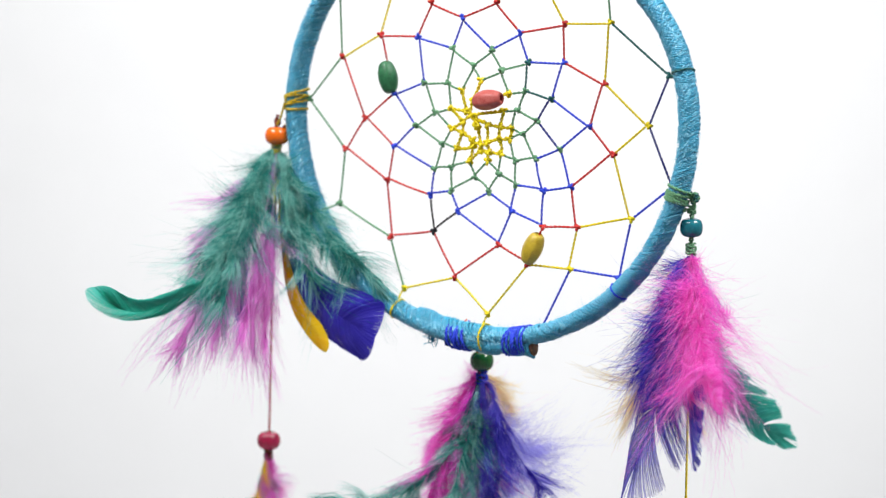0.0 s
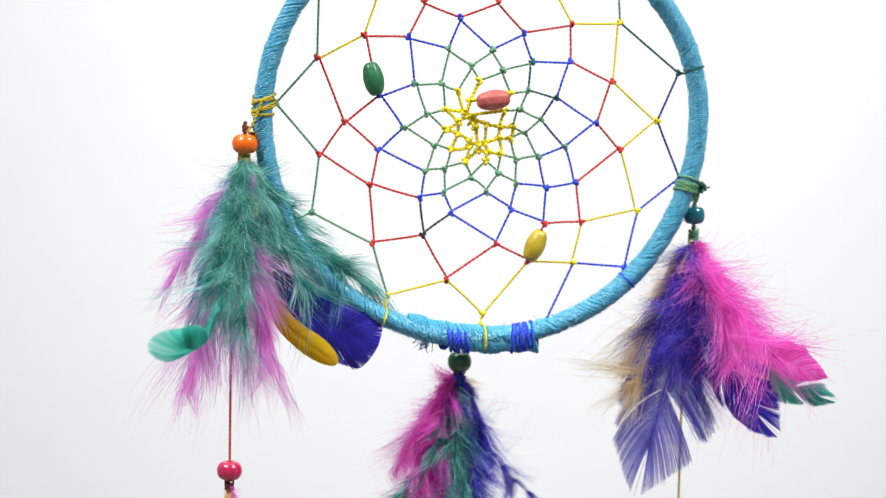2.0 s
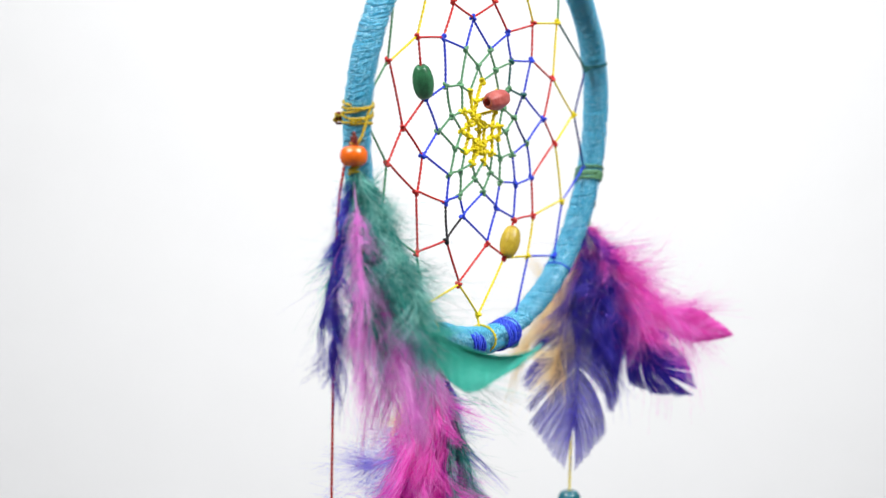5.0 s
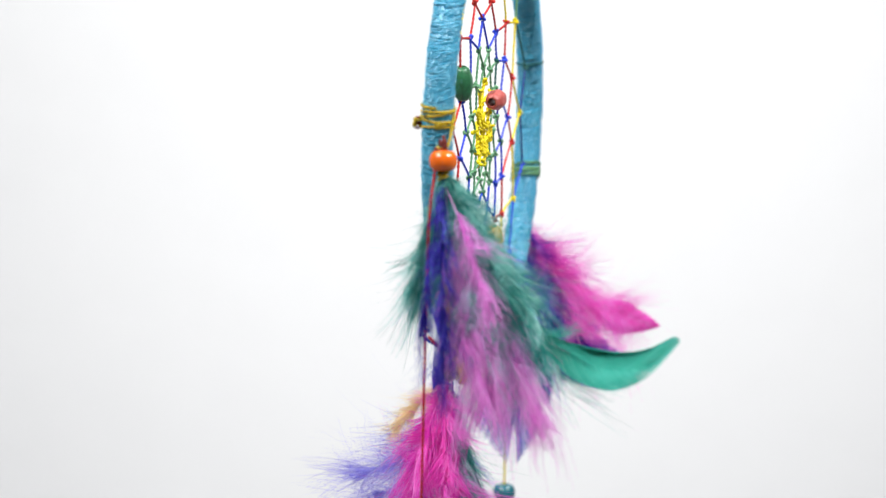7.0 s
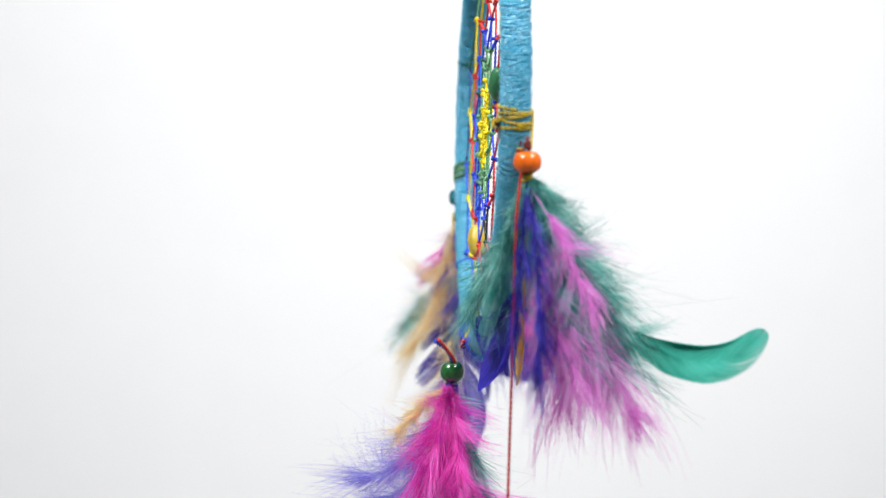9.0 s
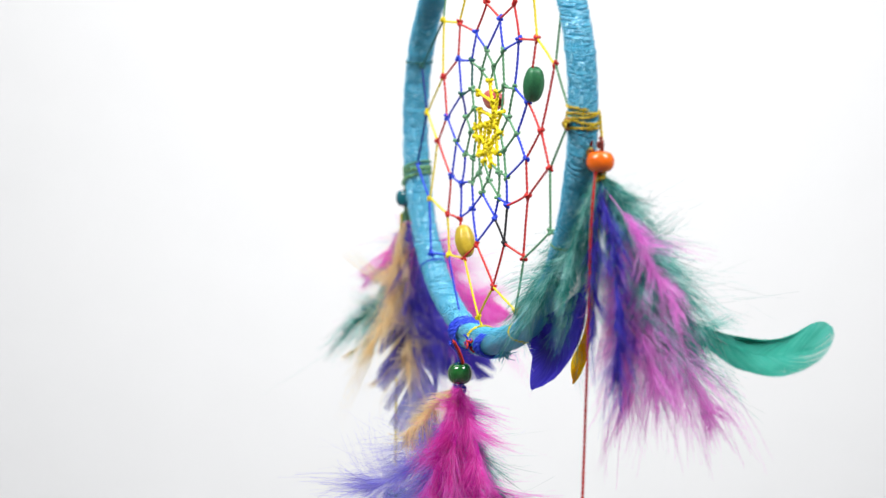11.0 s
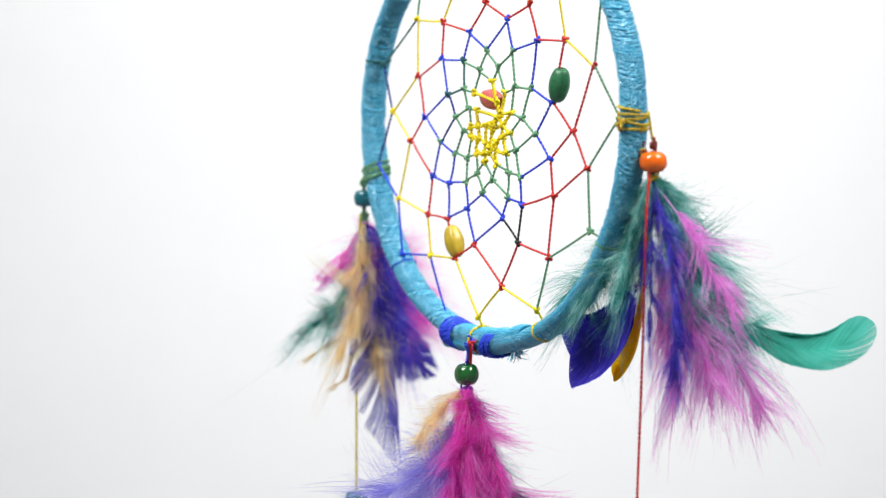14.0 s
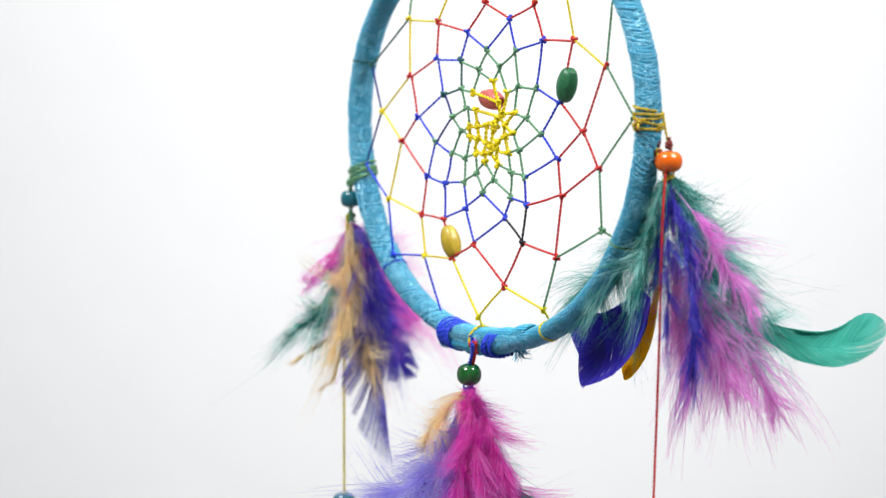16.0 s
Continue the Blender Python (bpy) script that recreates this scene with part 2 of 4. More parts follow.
    s = np.where(soft, np.clip(ts[tuft] + rng.normal(0, 0.0012 / length, n), bare, 1.0), s)
    sign = grab(np.where(rng.rand(nt) < 0.5, -1.0, 1.0), sign)
    stray = grab(rng.normal(0, 1, nt) * fluff, stray) + np.where(soft, rng.normal(0, 0.13, n), 0)
    open_a = grab(np.interp(ts, [0, 0.6, 1], [0.85, 0.66, 0.32]) + rng.normal(0, 0.24, nt), open_a) + np.where(soft, rng.normal(0, 0.07, n), 0)
    L = np.where(soft, (np.interp(ts, [0, 0.5, 1], width) * rng.uniform(0.45, 1.3, nt))[tuft] * rng.uniform(0.5, 1.0, n), L)
    bends, hooks = rng.normal(0, 0.55, (nt, 3)), rng.normal(0, 1.1, (nt, 3))
    curl = np.where(soft[:, None], bends[tuft] + rng.normal(0, 0.15, (n, 3)), rng.normal(0, 0.8, (n, 3))) * fluff
    hook = np.where(soft[:, None], hooks[tuft] * cling, rng.normal(0, 0.9, (n, 3))) * fluff
    belly = np.where(soft[:, None], rng.normal(0, 1, (n, 3)), 0.0)
    wid = np.where(soft, wid * 1.3, wid)
    idx = s * 39
    P, T = pick(path), unit(pick(t))
    nn = np.broadcast_to(np.array(face, float), T.shape) if face is not None else unit(pick(b))
    S = unit(np.cross(T, nn))
    N = np.cross(S, T)
    drop = sag * rng.uniform(0.4, 1.3, n)
    out = sign[:, None] * (np.cos(stray)[:, None] * S) + np.sin(stray)[:, None] * N
    d0 = np.cos(open_a)[:, None] * T + np.sin(open_a)[:, None] * out
    u = np.linspace(0, 1, 6)
    p = (P[:, None, :] + L[:, None, None] * (u[None, :, None] * d0[:, None, :]
         + (u ** 2)[None, :, None] * (0.25 * T + curl - np.array([0, 0, 1.0]) * drop[:, None])[:, None, :]))
    p += L[:, None, None] * (u ** 3)[None, :, None] * hook[:, None, :] * 0.5
    p += (0.095 * L)[:, None, None] * (np.sin(np.pi * u ** 0.8) + 0.25 * u)[None, :, None] * belly[:, None, :]
    if vane is not None:
        w1 = np.concatenate([np.zeros(n - 2 * nv), w1])
        h = np.concatenate([np.zeros(n - 2 * nv), h1])
        notches = np.sort(rng.uniform(0, 1, cuts))
        clump = np.searchsorted(notches, w1) + np.where(sign > 0, 20, 0)
        jog = rng.normal(0, split, 60)[clump] * rng.choice([0.0, 0.3, 1.0], 60)[clump]
        bounds = np.concatenate([[0.0], notches, [1.0]])
        k = np.searchsorted(notches, w1)
        centre = 0.5 * (bounds[k] + bounds[k + 1])
        w1 = np.clip(w1 + gather * (centre - w1) * np.where(w1 < 0.85, 1.0, 0.3), 0, 1)  # barbs cling in points with gaps between
        ahead = np.clip(v0 + (1 - v0) * w1 + jog + rng.normal(0, 0.012 * gather, n), 0, 1.0)
        h = h * np.where(sign < 0, lower, 1.0) * (1 - gather * rng.uniform(0, 0.5, 60)[clump]) * (1 + rng.normal(0, 0.02 + 0.09 * gather, n))
        ends = np.stack([np.interp(ahead * 39, np.arange(40), path[:, k]) for k in range(3)], 1)
        ends = ends + sign[:, None] * S * h[:, None] + N * (cup * h)[:, None]
        line = P[:, None, :] * (1 - u)[None, :, None] + ends[:, None, :] * u[None, :, None]
        line += (u * (1 - u))[None, :, None] * (0.35 * h[:, None] * (sign[:, None] * S - 0.6 * T))[:, None, :]
        line -= (u * (1 - u))[None, :, None] * (2.06 * cup * h[:, None] * N)[:, None, :]
        p = np.where(blade_of[:, None, None], line, p)
        wid = np.where(blade_of, 0.00036 - 0.00020 * gather, wid)
    p += rng.normal(0, 1, p.shape) * (0.00012 * fluff * u)[None, :, None] * np.where(blade_of, 0.0, 1.0)[:, None, None]
    dirs = unit(np.gradient(p, axis=1))
    tilt = rng.normal(0, 1, (n, 1, 3)) * np.where(blade_of, 0.2, 0.55)[:, None, None]
    side = unit(np.cross(dirs, N[:, None, :] + tilt))
    w = wid[:, None] * np.where(blade_of[:, None], (1 - 0.45 * u ** 3)[None, :], (1 - 0.75 * u ** 1.5)[None, :])
    v, f = ribbons(p, side, w)
    sv, sf = tube(path, np.linspace(shaft_r, shaft_r * 0.25, 40), 6)
    verts = np.vstack([v, sv])
    faces = [tuple(q) for q in f] + [tuple(i + len(v) for i in q) for q in sf]
    return mesh_of(name, verts, faces, [mat, shaft], True, [0] * len(f) + [1] * len(sf))


MM = 0.001


def plumed(parent, azimuth, profile, colour, label, side=0.0, face_on=True, **options):
    """A feather under a tassel: its quill runs through (out, down) millimetres in the upright plane at that azimuth."""
    a = radians(azimuth)
    u, w = np.array([math.cos(a), math.sin(a), 0]), np.array([-math.sin(a), math.cos(a), 0])
    pts = [u * r * MM + np.array([0, 0, z * MM]) + w * side * MM * min(1, k / 2) for k, (r, z) in enumerate(profile)]
    face = w if face_on is True else (None if face_on is None else np.array(face_on, float))
    return part("feather", feather_mesh("feather", pts, M[colour], M[options.pop("quill", colour)], face=face, **options), parent, label)


# ---------------------------------------------------------------- studio


def build_studio():
    # a white paper sheet hung in front of the wall, its foot curling forward a little
    prof = [(1.4 - 0.25 * (1 - math.cos(a)), 0.30 - 0.25 * math.sin(a)) for a in np.linspace(1.3, 0.0, 12)] + [(1.4, 2.55)]
    verts, faces = [], []
    for x in (-1.7, 1.7):
        for dy in (0.0, 0.003):
            verts += [(x, y + dy, z - dy) for y, z in prof]
    n = len(prof)
    for i in range(n - 1):
        faces += [(i, 2 * n + i, 2 * n + i + 1, i + 1), (n + i, n + i + 1, 3 * n + i + 1, 3 * n + i),
                  (i, i + 1, n + i + 1, n + i), (2 * n + i, 3 * n + i, 3 * n + i + 1, 2 * n + i + 1)]
    faces += [(0, n, 3 * n, 2 * n), (n - 1, 3 * n - 1, 4 * n - 1, 2 * n - 1)]
    tagged(new("backdrop", mesh_of("backdrop", verts, faces, [M["sheet"]])), "plain white paper backdrop sheet hung before the wall", "backdrop", "", "structure")

    def slab(name, lo, hi, label, cat):
        v = [(x, y, z) for x in (lo[0], hi[0]) for y in (lo[1], hi[1]) for z in (lo[2], hi[2])]
        f = [(0, 1, 3, 2), (4, 6, 7, 5), (0, 4, 5, 1), (2, 3, 7, 6), (0, 2, 6, 4), (1, 5, 7, 3)]
        tagged(new(name, mesh_of(name, v, f, [M["wall"]], False)), label, cat, "", "structure")

    slab("floor", (-1.9, -1.9, -0.10), (1.9, 1.65, -0.006), "plain grey painted studio floor", "floor")
    slab("wall_west", (-1.9, -1.8, 0), (-1.8, 1.65, 2.7), "plain grey studio side wall", "wall")
    slab("wall_east", (1.8, -1.8, 0), (1.9, 1.65, 2.7), "plain grey studio side wall", "wall")
    slab("wall_south", (-1.9, -1.9, 0), (1.9, -1.8, 2.7), "plain grey studio wall behind the camera", "wall")
    slab("wall_north", (-1.8, 1.55, 0), (1.8, 1.65, 2.7), "plain grey studio wall behind the backdrop", "wall")
    slab("ceiling", (-1.9, -1.9, 2.7), (1.9, 1.65, 2.8), "plain grey studio ceiling", "ceiling")


build_studio()

# ---------------------------------------------------------------- dreamcatcher: hoop
dreamcatcher = new("dreamcatcher")
tagged(dreamcatcher, "round dreamcatcher with turquoise yarn hoop, coloured web, beads and dyed feathers", "dreamcatcher")

HOOP_X, HOOP_Z, HOOP_R, HOOP_Y = -2.6 * MM, 0.0 * MM, 80.2 * MM, 0.3 * MM
HALF_R, HALF_Y = 2.9 * MM, 4.7 * MM  # the hoop is a flat band, deeper than it is wide


def hoop_r(a):
    """The hoop's radius at an angle: a little flat on one shoulder, and never quite true."""
    off = (a - radians(48) + math.pi) % math.tau - math.pi
    return HOOP_R - 2.6 * MM * np.exp(-(off / radians(24)) ** 2) + 0.25 * MM * np.sin(5 * a)


def hoop_point(deg, dr=0.0, dy=0.0):
    a = radians(deg)
    r = hoop_r(a) + dr
    return np.array([HOOP_X + r * math.cos(a), HOOP_Y + r * (0.0085 * math.cos(a) - 0.03 * math.sin(a)) + dy, HOOP_Z + r * math.sin(a)])


def build_hoop():
    rng = np.random.RandomState(4)
    start, stop = -109.0, 360 - 76.0   # both ends overlap at the bottom
    turns = int(math.tau * HOOP_R / (0.80 * MM))
    per = 52
    n = turns * per
    deg = np.linspace(start, stop, n)
    ph = np.linspace(0, turns * 2 * math.pi, n)

    def lap(d):  # -1 at the start's end (upper layer), +1 at the stop's end (lower layer)
        up = np.clip((start + 34 - d) / 20, 0, 1)
        down = np.clip((d - (stop - 30)) / 18, 0, 1)
        return up, down
    up, down = lap(deg)
    rad = radians(1) * deg
    wob = 0.12 * MM * np.sin(rad * 23) + 0.10 * MM * np.sin(rad * 61 + 1)
    r0 = hoop_r(rad) - 1.5 * MM * up + 2.6 * MM * down + 2.0 * MM * np.clip((deg - stop + 8) / 8, 0, 1)
    per_turn = np.repeat(rng.normal(0, 0.09 * MM, turns), per)
    cr = (HALF_R + wob + per_turn + 0.25 * MM * np.maximum(up, down) * (1 + np.sin(rad * 47))) * np.cos(ph)
    cy = (HALF_Y + wob + per_turn - 0.8 * MM * np.maximum(up, down)) * np.sin(ph)
    # strands lean along the rod, over on one side and back on the other
    lean = radians(1.7) * np.cos(ph) * np.clip((stop - deg) / 7, 0, 1) + radians(0.15) * np.repeat(rng.normal(0, 1, turns), per)
    ang = rad + lean
    rr = r0 + cr
    path = np.stack([HOOP_X + rr * np.cos(ang), HOOP_Y + r0 * (0.0085 * np.cos(ang) - 0.03 * np.sin(ang)) + cy, HOOP_Z + rr * np.sin(ang)], 1)
    rod = np.stack([-np.sin(ang), 0 * ang, np.cos(ang)], 1)
    v, f = plied(path, 0.58 * MM * (1 + 0.12 * np.sin(ph * 0.53)), 2.3 * MM, 4, rod)
    # the rod inside
    d = np.linspace(start, stop, 200)
    up, down = lap(d)
    a = np.radians(d)
    rr = hoop_r(a) - 1.5 * MM * up + 2.6 * MM * down + 2.0 * MM * np.clip((d - stop + 8) / 8, 0, 1)
    cv, cf = [], []
    for i in range(200):
        for j in range(12):
            p = 2 * math.pi * j / 12
            r = rr[i] + (HALF_R - 0.25 * MM) * math.cos(p)
            cv.append((HOOP_X + r * math.cos(a[i]), HOOP_Y + rr[i] * (0.0085 * math.cos(a[i]) - 0.03 * math.sin(a[i])) + (HALF_Y - 0.3 * MM) * math.sin(p), HOOP_Z + r * math.sin(a[i])))
    cf = [(i * 12 + j, i * 12 + (j + 1) % 12, (i + 1) * 12 + (j + 1) % 12, (i + 1) * 12 + j) for i in range(199) for j in range(12)]
    cf += [tuple(range(12))[::-1], tuple(199 * 12 + j for j in range(12))]
    mesh_h = joined("hoop", [(v, f, 0), (np.array(cv), cf, 0)], [M["hoop"]])
    hoop = part("hoop", mesh_h, dreamcatcher, "turquoise yarn wrapped tightly round a bent rod")
    # loose fibres standing off the yarn
    c = 15000
    d = np.radians(rng.uniform(start, stop, c))
    p = rng.uniform(0, 2 * math.pi, c)
    rr = hoop_r(d)
    base = np.stack([HOOP_X + (rr + 3.1 * MM * np.cos(p)) * np.cos(d), HOOP_Y + rr * (0.0085 * np.cos(d) - 0.03 * np.sin(d)) + 4.9 * MM * np.sin(p),
                     HOOP_Z + (rr + 3.1 * MM * np.cos(p)) * np.sin(d)], 1)
    outw = np.stack([np.cos(p) * np.cos(d), np.sin(p), np.cos(p) * np.sin(d)], 1)
    u = np.linspace(0, 1, 5)
    length = rng.gamma(2.0, 0.36 * MM, c)
    dirs = unit(outw + rng.normal(0, 0.7, (c, 3)))
    bend = rng.normal(0, 0.7, (c, 3))
    q = base[:, None, :] + length[:, None, None] * (u[None, :, None] * dirs[:, None, :] + (u ** 2)[None, :, None] * bend[:, None, :])
    side = np.broadcast_to(unit(np.cross(dirs, rng.normal(0, 1, (c, 3))))[:, None, :], q.shape)
    v, f = ribbons(q, side, np.full((c, 5), 0.045 * MM))
    # short fibres laid over the yarn; their pale colour imitates highlights
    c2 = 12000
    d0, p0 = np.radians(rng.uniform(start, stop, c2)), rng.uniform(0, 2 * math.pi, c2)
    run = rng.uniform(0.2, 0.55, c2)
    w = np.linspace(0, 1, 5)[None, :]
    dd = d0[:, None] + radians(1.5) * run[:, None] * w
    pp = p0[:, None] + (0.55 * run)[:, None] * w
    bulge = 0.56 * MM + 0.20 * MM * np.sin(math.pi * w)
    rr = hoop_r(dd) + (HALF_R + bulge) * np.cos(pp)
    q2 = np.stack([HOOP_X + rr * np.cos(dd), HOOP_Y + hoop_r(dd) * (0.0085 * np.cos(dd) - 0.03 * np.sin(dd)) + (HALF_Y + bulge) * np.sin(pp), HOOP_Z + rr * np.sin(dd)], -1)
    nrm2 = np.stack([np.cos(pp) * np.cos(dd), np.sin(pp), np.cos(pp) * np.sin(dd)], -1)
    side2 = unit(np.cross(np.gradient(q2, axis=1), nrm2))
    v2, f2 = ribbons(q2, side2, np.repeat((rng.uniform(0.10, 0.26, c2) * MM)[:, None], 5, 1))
    part("painted_glints", mesh_of("painted_glints", v2, f2, [M["glint"]]), hoop, "pale shiny fibres in the turquoise yarn")
    part("yarn_fuzz", mesh_of("yarn_fuzz", v, f, [M["fuzz"]]), hoop, "fine loose turquoise fibres")
    return hoop


hoop = build_hoop()


def binding(deg, colour, turns, label, spread=1.2, slack=0.35, seed=1, thick=0.42, extra=0.0, wander=0.3):
    """Thread wound several times round the hoop."""
    rng = np.random.RandomState(seed)
    pts, steps = [], turns * 18
    for k in range(steps + 1):
        p = 2 * math.pi * k / 18
        d = deg + spread * (k / steps - 0.5) + wander * math.sin(p * 0.37 + seed) + 0.5 * wander * math.sin(p + 2 * seed) + rng.normal(0, 0.04)
        grow = slack * MM
        a = radians(d)
        c = hoop_point(d, extra * MM)
        out = np.array([math.cos(a), 0, math.sin(a)])
        pts.append(c + out * (HALF_R + 0.55 * MM + grow) * math.cos(p) + np.array([0, (HALF_Y + 0.55 * MM + grow * 0.6) * math.sin(p), 0]))
    v, f = cord(pts, thick * MM, max(60, turns * 66))
    return part("binding", mesh_of("binding", v, f, [M[colour]]), hoop, label)


binding(178.6, "gold", 1, "mustard thread wound round the hoop", 0.6, 0.3, 3, 0.5, 0.0, 0.2)
binding(175.6, "gold", 4, "mustard thread wound round the hoop", 1.6, 0.5, 4, 0.52, 0.0, 1.5)
binding(-17.5, "green", 7, "green thread wound round the hoop", 3.0, 0.4, 5, 0.55, 0.0, 0.9)
binding(-96.2, "blue", 7, "bright blue thread binding the overlap", 2.2, 1.1, 7, 0.62, 0.9, 1.7)
binding(-78.8, "blue", 9, "bright blue thread binding the overlap", 3.2, 1.5, 9, 0.60, 1.4, 1.5)
binding(-89.2, "yellow", 1, "yellow web thread looped over the hoop", 1.0, 1.5, 2, 0.45)
binding(207.8, "green", 1, "green web thread looped over the hoop", 0.8, 0.1, 2)
binding(243.5, "yellow", 1, "yellow web thread looped over the hoop", 0.8, 0.1, 4)
binding(-47.5, "blue", 1, "blue web thread looped over the hoop", 0.8, 0.1, 6)
binding(14.2, "darkgreen", 1, "dark green web thread looped over the hoop", 0.8, 0.1, 8)
for top_deg, top_colour in ((49.3, "green"), (84.5, "green"), (106.4, "green"), (141.6, "green")):
    binding(top_deg, top_colour, 1, top_colour + " web thread looped over the hoop", 0.8, 0.1, int(top_deg))


def tie_lump(deg, dr, dy, colours, size, seed, label):
    """A clump of knotted thread with loose ends, where a tassel or a binding is tied off."""
    rng = np.random.RandomState(seed)
    pieces, c = [], hoop_point(deg, dr * MM, dy * MM)
    for k, colour in enumerate(colours):
        t = np.linspace(0, 4 * math.pi, 60)
        p = np.stack([np.sin(t * (1 + 0.2 * k)) + 0.4 * np.sin(2.3 * t), np.cos(1.3 * t + k), np.sin(0.7 * t + k) + 0.4 * np.cos(3.1 * t)], 1) * size * MM
        pieces.append((*tube(c + p, 0.42 * MM, 7, 2 * math.pi / (3.2 * MM), 2, 0.25), k))
        e = c + rng.normal(0, 0.8, 3) * size * MM
        d = unit(rng.normal(0, 1, 3))
        pieces.append((*cord([e, e + d * size * 1.0 * MM, e + d * size * 1.8 * MM + rng.normal(0, 0.4, 3) * MM], 0.00042), k))
    part("knot", joined("knot", pieces, [M[c] for c in colours]), hoop, label)


tie_lump(177.5, 1.0, 6.2, ("gold", "maroon"), 1.3, 3, "lump of knotted mustard thread")
tie_lump(184.0, 4.0, -1.5, ("maroon", "gold"), 1.1, 5, "lump of knotted maroon thread")
tie_lump(-16.5, 5.4, 1.5, ("green", "darkgreen"), 1.4, 7, "lump of knotted green thread")
tie_lump(-99.5, 3.6, -2.0, ("black", "blue"), 0.9, 8, "dark lump of knotted thread")
tie_lump(-91.5, 1.0, 6.5, ("red", "blue"), 1.3, 9, "lump of knotted red and blue thread")


def build_ends():
    # the cut rod end shows brown below the binding; the other end is a ragged stub of yarn
    a, b = hoop_point(-77.5, 4.2 * MM), hoop_point(-75.3, 4.9 * MM)
    v, f = tube(np.array([a, a * 0.3 + b * 0.7, b, b + (b - a) * 0.06]), np.array([2.8, 3.0, 2.8, 2.1]) * MM, 14)
    part("rod_end", mesh_of("rod_end", v, f, [M["core"]]), hoop, "cut brown wooden rod end")
    rng = np.random.RandomState(12)
    c = 60
    base = hoop_point(-104, 2.6 * MM) + rng.normal(0, 0.9 * MM, (c, 3))
    dirs = unit(rng.normal(0, 0.6, (c, 3)) + np.array([-0.7, -0.2, -0.8]))
    u = np.linspace(0, 1, 5)
    q = base[:, None, :] + (rng.uniform(1.5, 4.5, c) * MM)[:, None, None] * (u[None, :, None] * dirs[:, None, :] + (u ** 2)[None, :, None] * rng.normal(0, 0.4, (c, 1, 3)))
    side = np.broadcast_to(unit(np.cross(dirs, rng.normal(0, 1, (c, 3))))[:, None, :], q.shape)
    v, f = ribbons(q, side, np.full((c, 5), 0.35 * MM))
    part("frayed_end", mesh_of("frayed_end", v, f, [M["hoop"]]), hoop, "frayed turquoise yarn end")


build_ends()

# ---------------------------------------------------------------- dreamcatcher: web
# knots of each weaving round, across and up from the web's middle, in millimetres
ROUND_A = {"a1": (-78.1, 5.9), "a2": (-62.4, -12.4), "a3": (-65.0, -33.5), "a4": (-42.7, -45.1), "a5": (-36.9, -64.2), "a6": (-15.2, -58.7), "a7": (-1.5, -71.4),
           "a8": (15.0, -51.8), "a9": (32.1, -52.4), "a11": (51.4, -54.0), "a12": (55.8, -33.0), "a13": (71.2, -20.7), "a14": (62.2, 0.4), "a15": (69.6, 18.0),
           "a16": (47.1, 36.3), "a17": (-63.4, 22.5), "a18": (-38.0, 58.0), "a19": (18.0, 57.0), "a20": (-10.0, 61.0)}
ROUND_B = {"b1": (-46.5, 30.8), "b2": (-53.5, -0.5), "b3": (-44.1, -23.5), "b4": (-24.2, -41.9), "b5": (3.1, -45.3), "b6": (21.0, -37.7), "b7": (34.8, -37.1),
           "b8": (48.7, -10.2), "b9": (45.1, 14.7), "b10": (29.4, 35.6), "b11": (-24.9, 43.0), "b12": (2.1, 43.5)}
ROUND_C = {"c1": (-30.5, 30.3), "c2": (-40.9, 9.0), "c3": (-41.0, -10.7), "c4": (-25.5, -28.3), "c5": (-13.9, -34.0), "c6": (8.4, -32.5), "c7": (21.2, -24.5),
           "c8": (32.3, -22.5), "c9": (39.5, -0.5), "c10": (29.2, 21.9), "c11": (11.8, 32.2), "c12": (-11.8, 37.4)}
ROUND_D = {"d1": (-15.9, 26.2), "d2": (0.3, 26.0), "d3": (15.0, 21.7), "d4": (24.4, 8.8), "d5": (27.9, -9.1), "d6": (18.1, -13.1), "d7": (10.2, -23.0),
           "d8": (-0.9, -26.1), "d9": (-16.7, -26.4), "d10": (-23.7, -18.5), "d11": (-31.8, -2.6), "d12": (-28.0, 13.4)}
ROUND_E = {"e1": (-7.3, 20.1), "e2": (4.3, 18.6), "e3": (13.7, 11.3), "e4": (18.6, 0.7), "e5": (13.0, -4.3), "e6": (9.9, -14.1), "e7": (3.3, -19.2),
           "e8": (-6.8, -20.8), "e9": (-16.5, -17.6), "e10": (-20.4, -9.1), "e11": (-23.5, 2.5), "e12": (-18.2, 13.5), "e13": (10.8, 4.3)}
ROUND_F = {"f1": (-4.3, 14.7), "f2": (7.2, 10.2), "f3": (5.1, 3.8), "f4": (8.4, -2.2), "f5": (7.5, -6.3), "f6": (4.1, -12.0), "f7": (-1.5, -14.7),
           "f8": (-9.1, -15.1), "f9": (-14.4, -10.5), "f10": (-16.5, -3.2), "f11": (-16.7, 4.1), "f12": (-12.1, 11.0)}
ROUND_G = {"g1": (-7.7, 7.2), "g2": (-10.1, 3.4), "g3": (-8.8, 2.0), "g4": (-11.8, -0.6), "g5": (-12.0, -4.9), "g6": (-7.5, -7.2), "g7": (-7.6, -9.5),
           "g8": (-4.2, -8.6), "g9": (-1.8, -8.0), "g10": (-0.9, -11.4), "g11": (-4.4, -10.8), "g12": (-1.7, -1.2), "g13": (3.2, -6.4), "g14": (3.5, -1.8),
           "g15": (-6.5, -0.3), "g16": (-5.4, -3.0)}
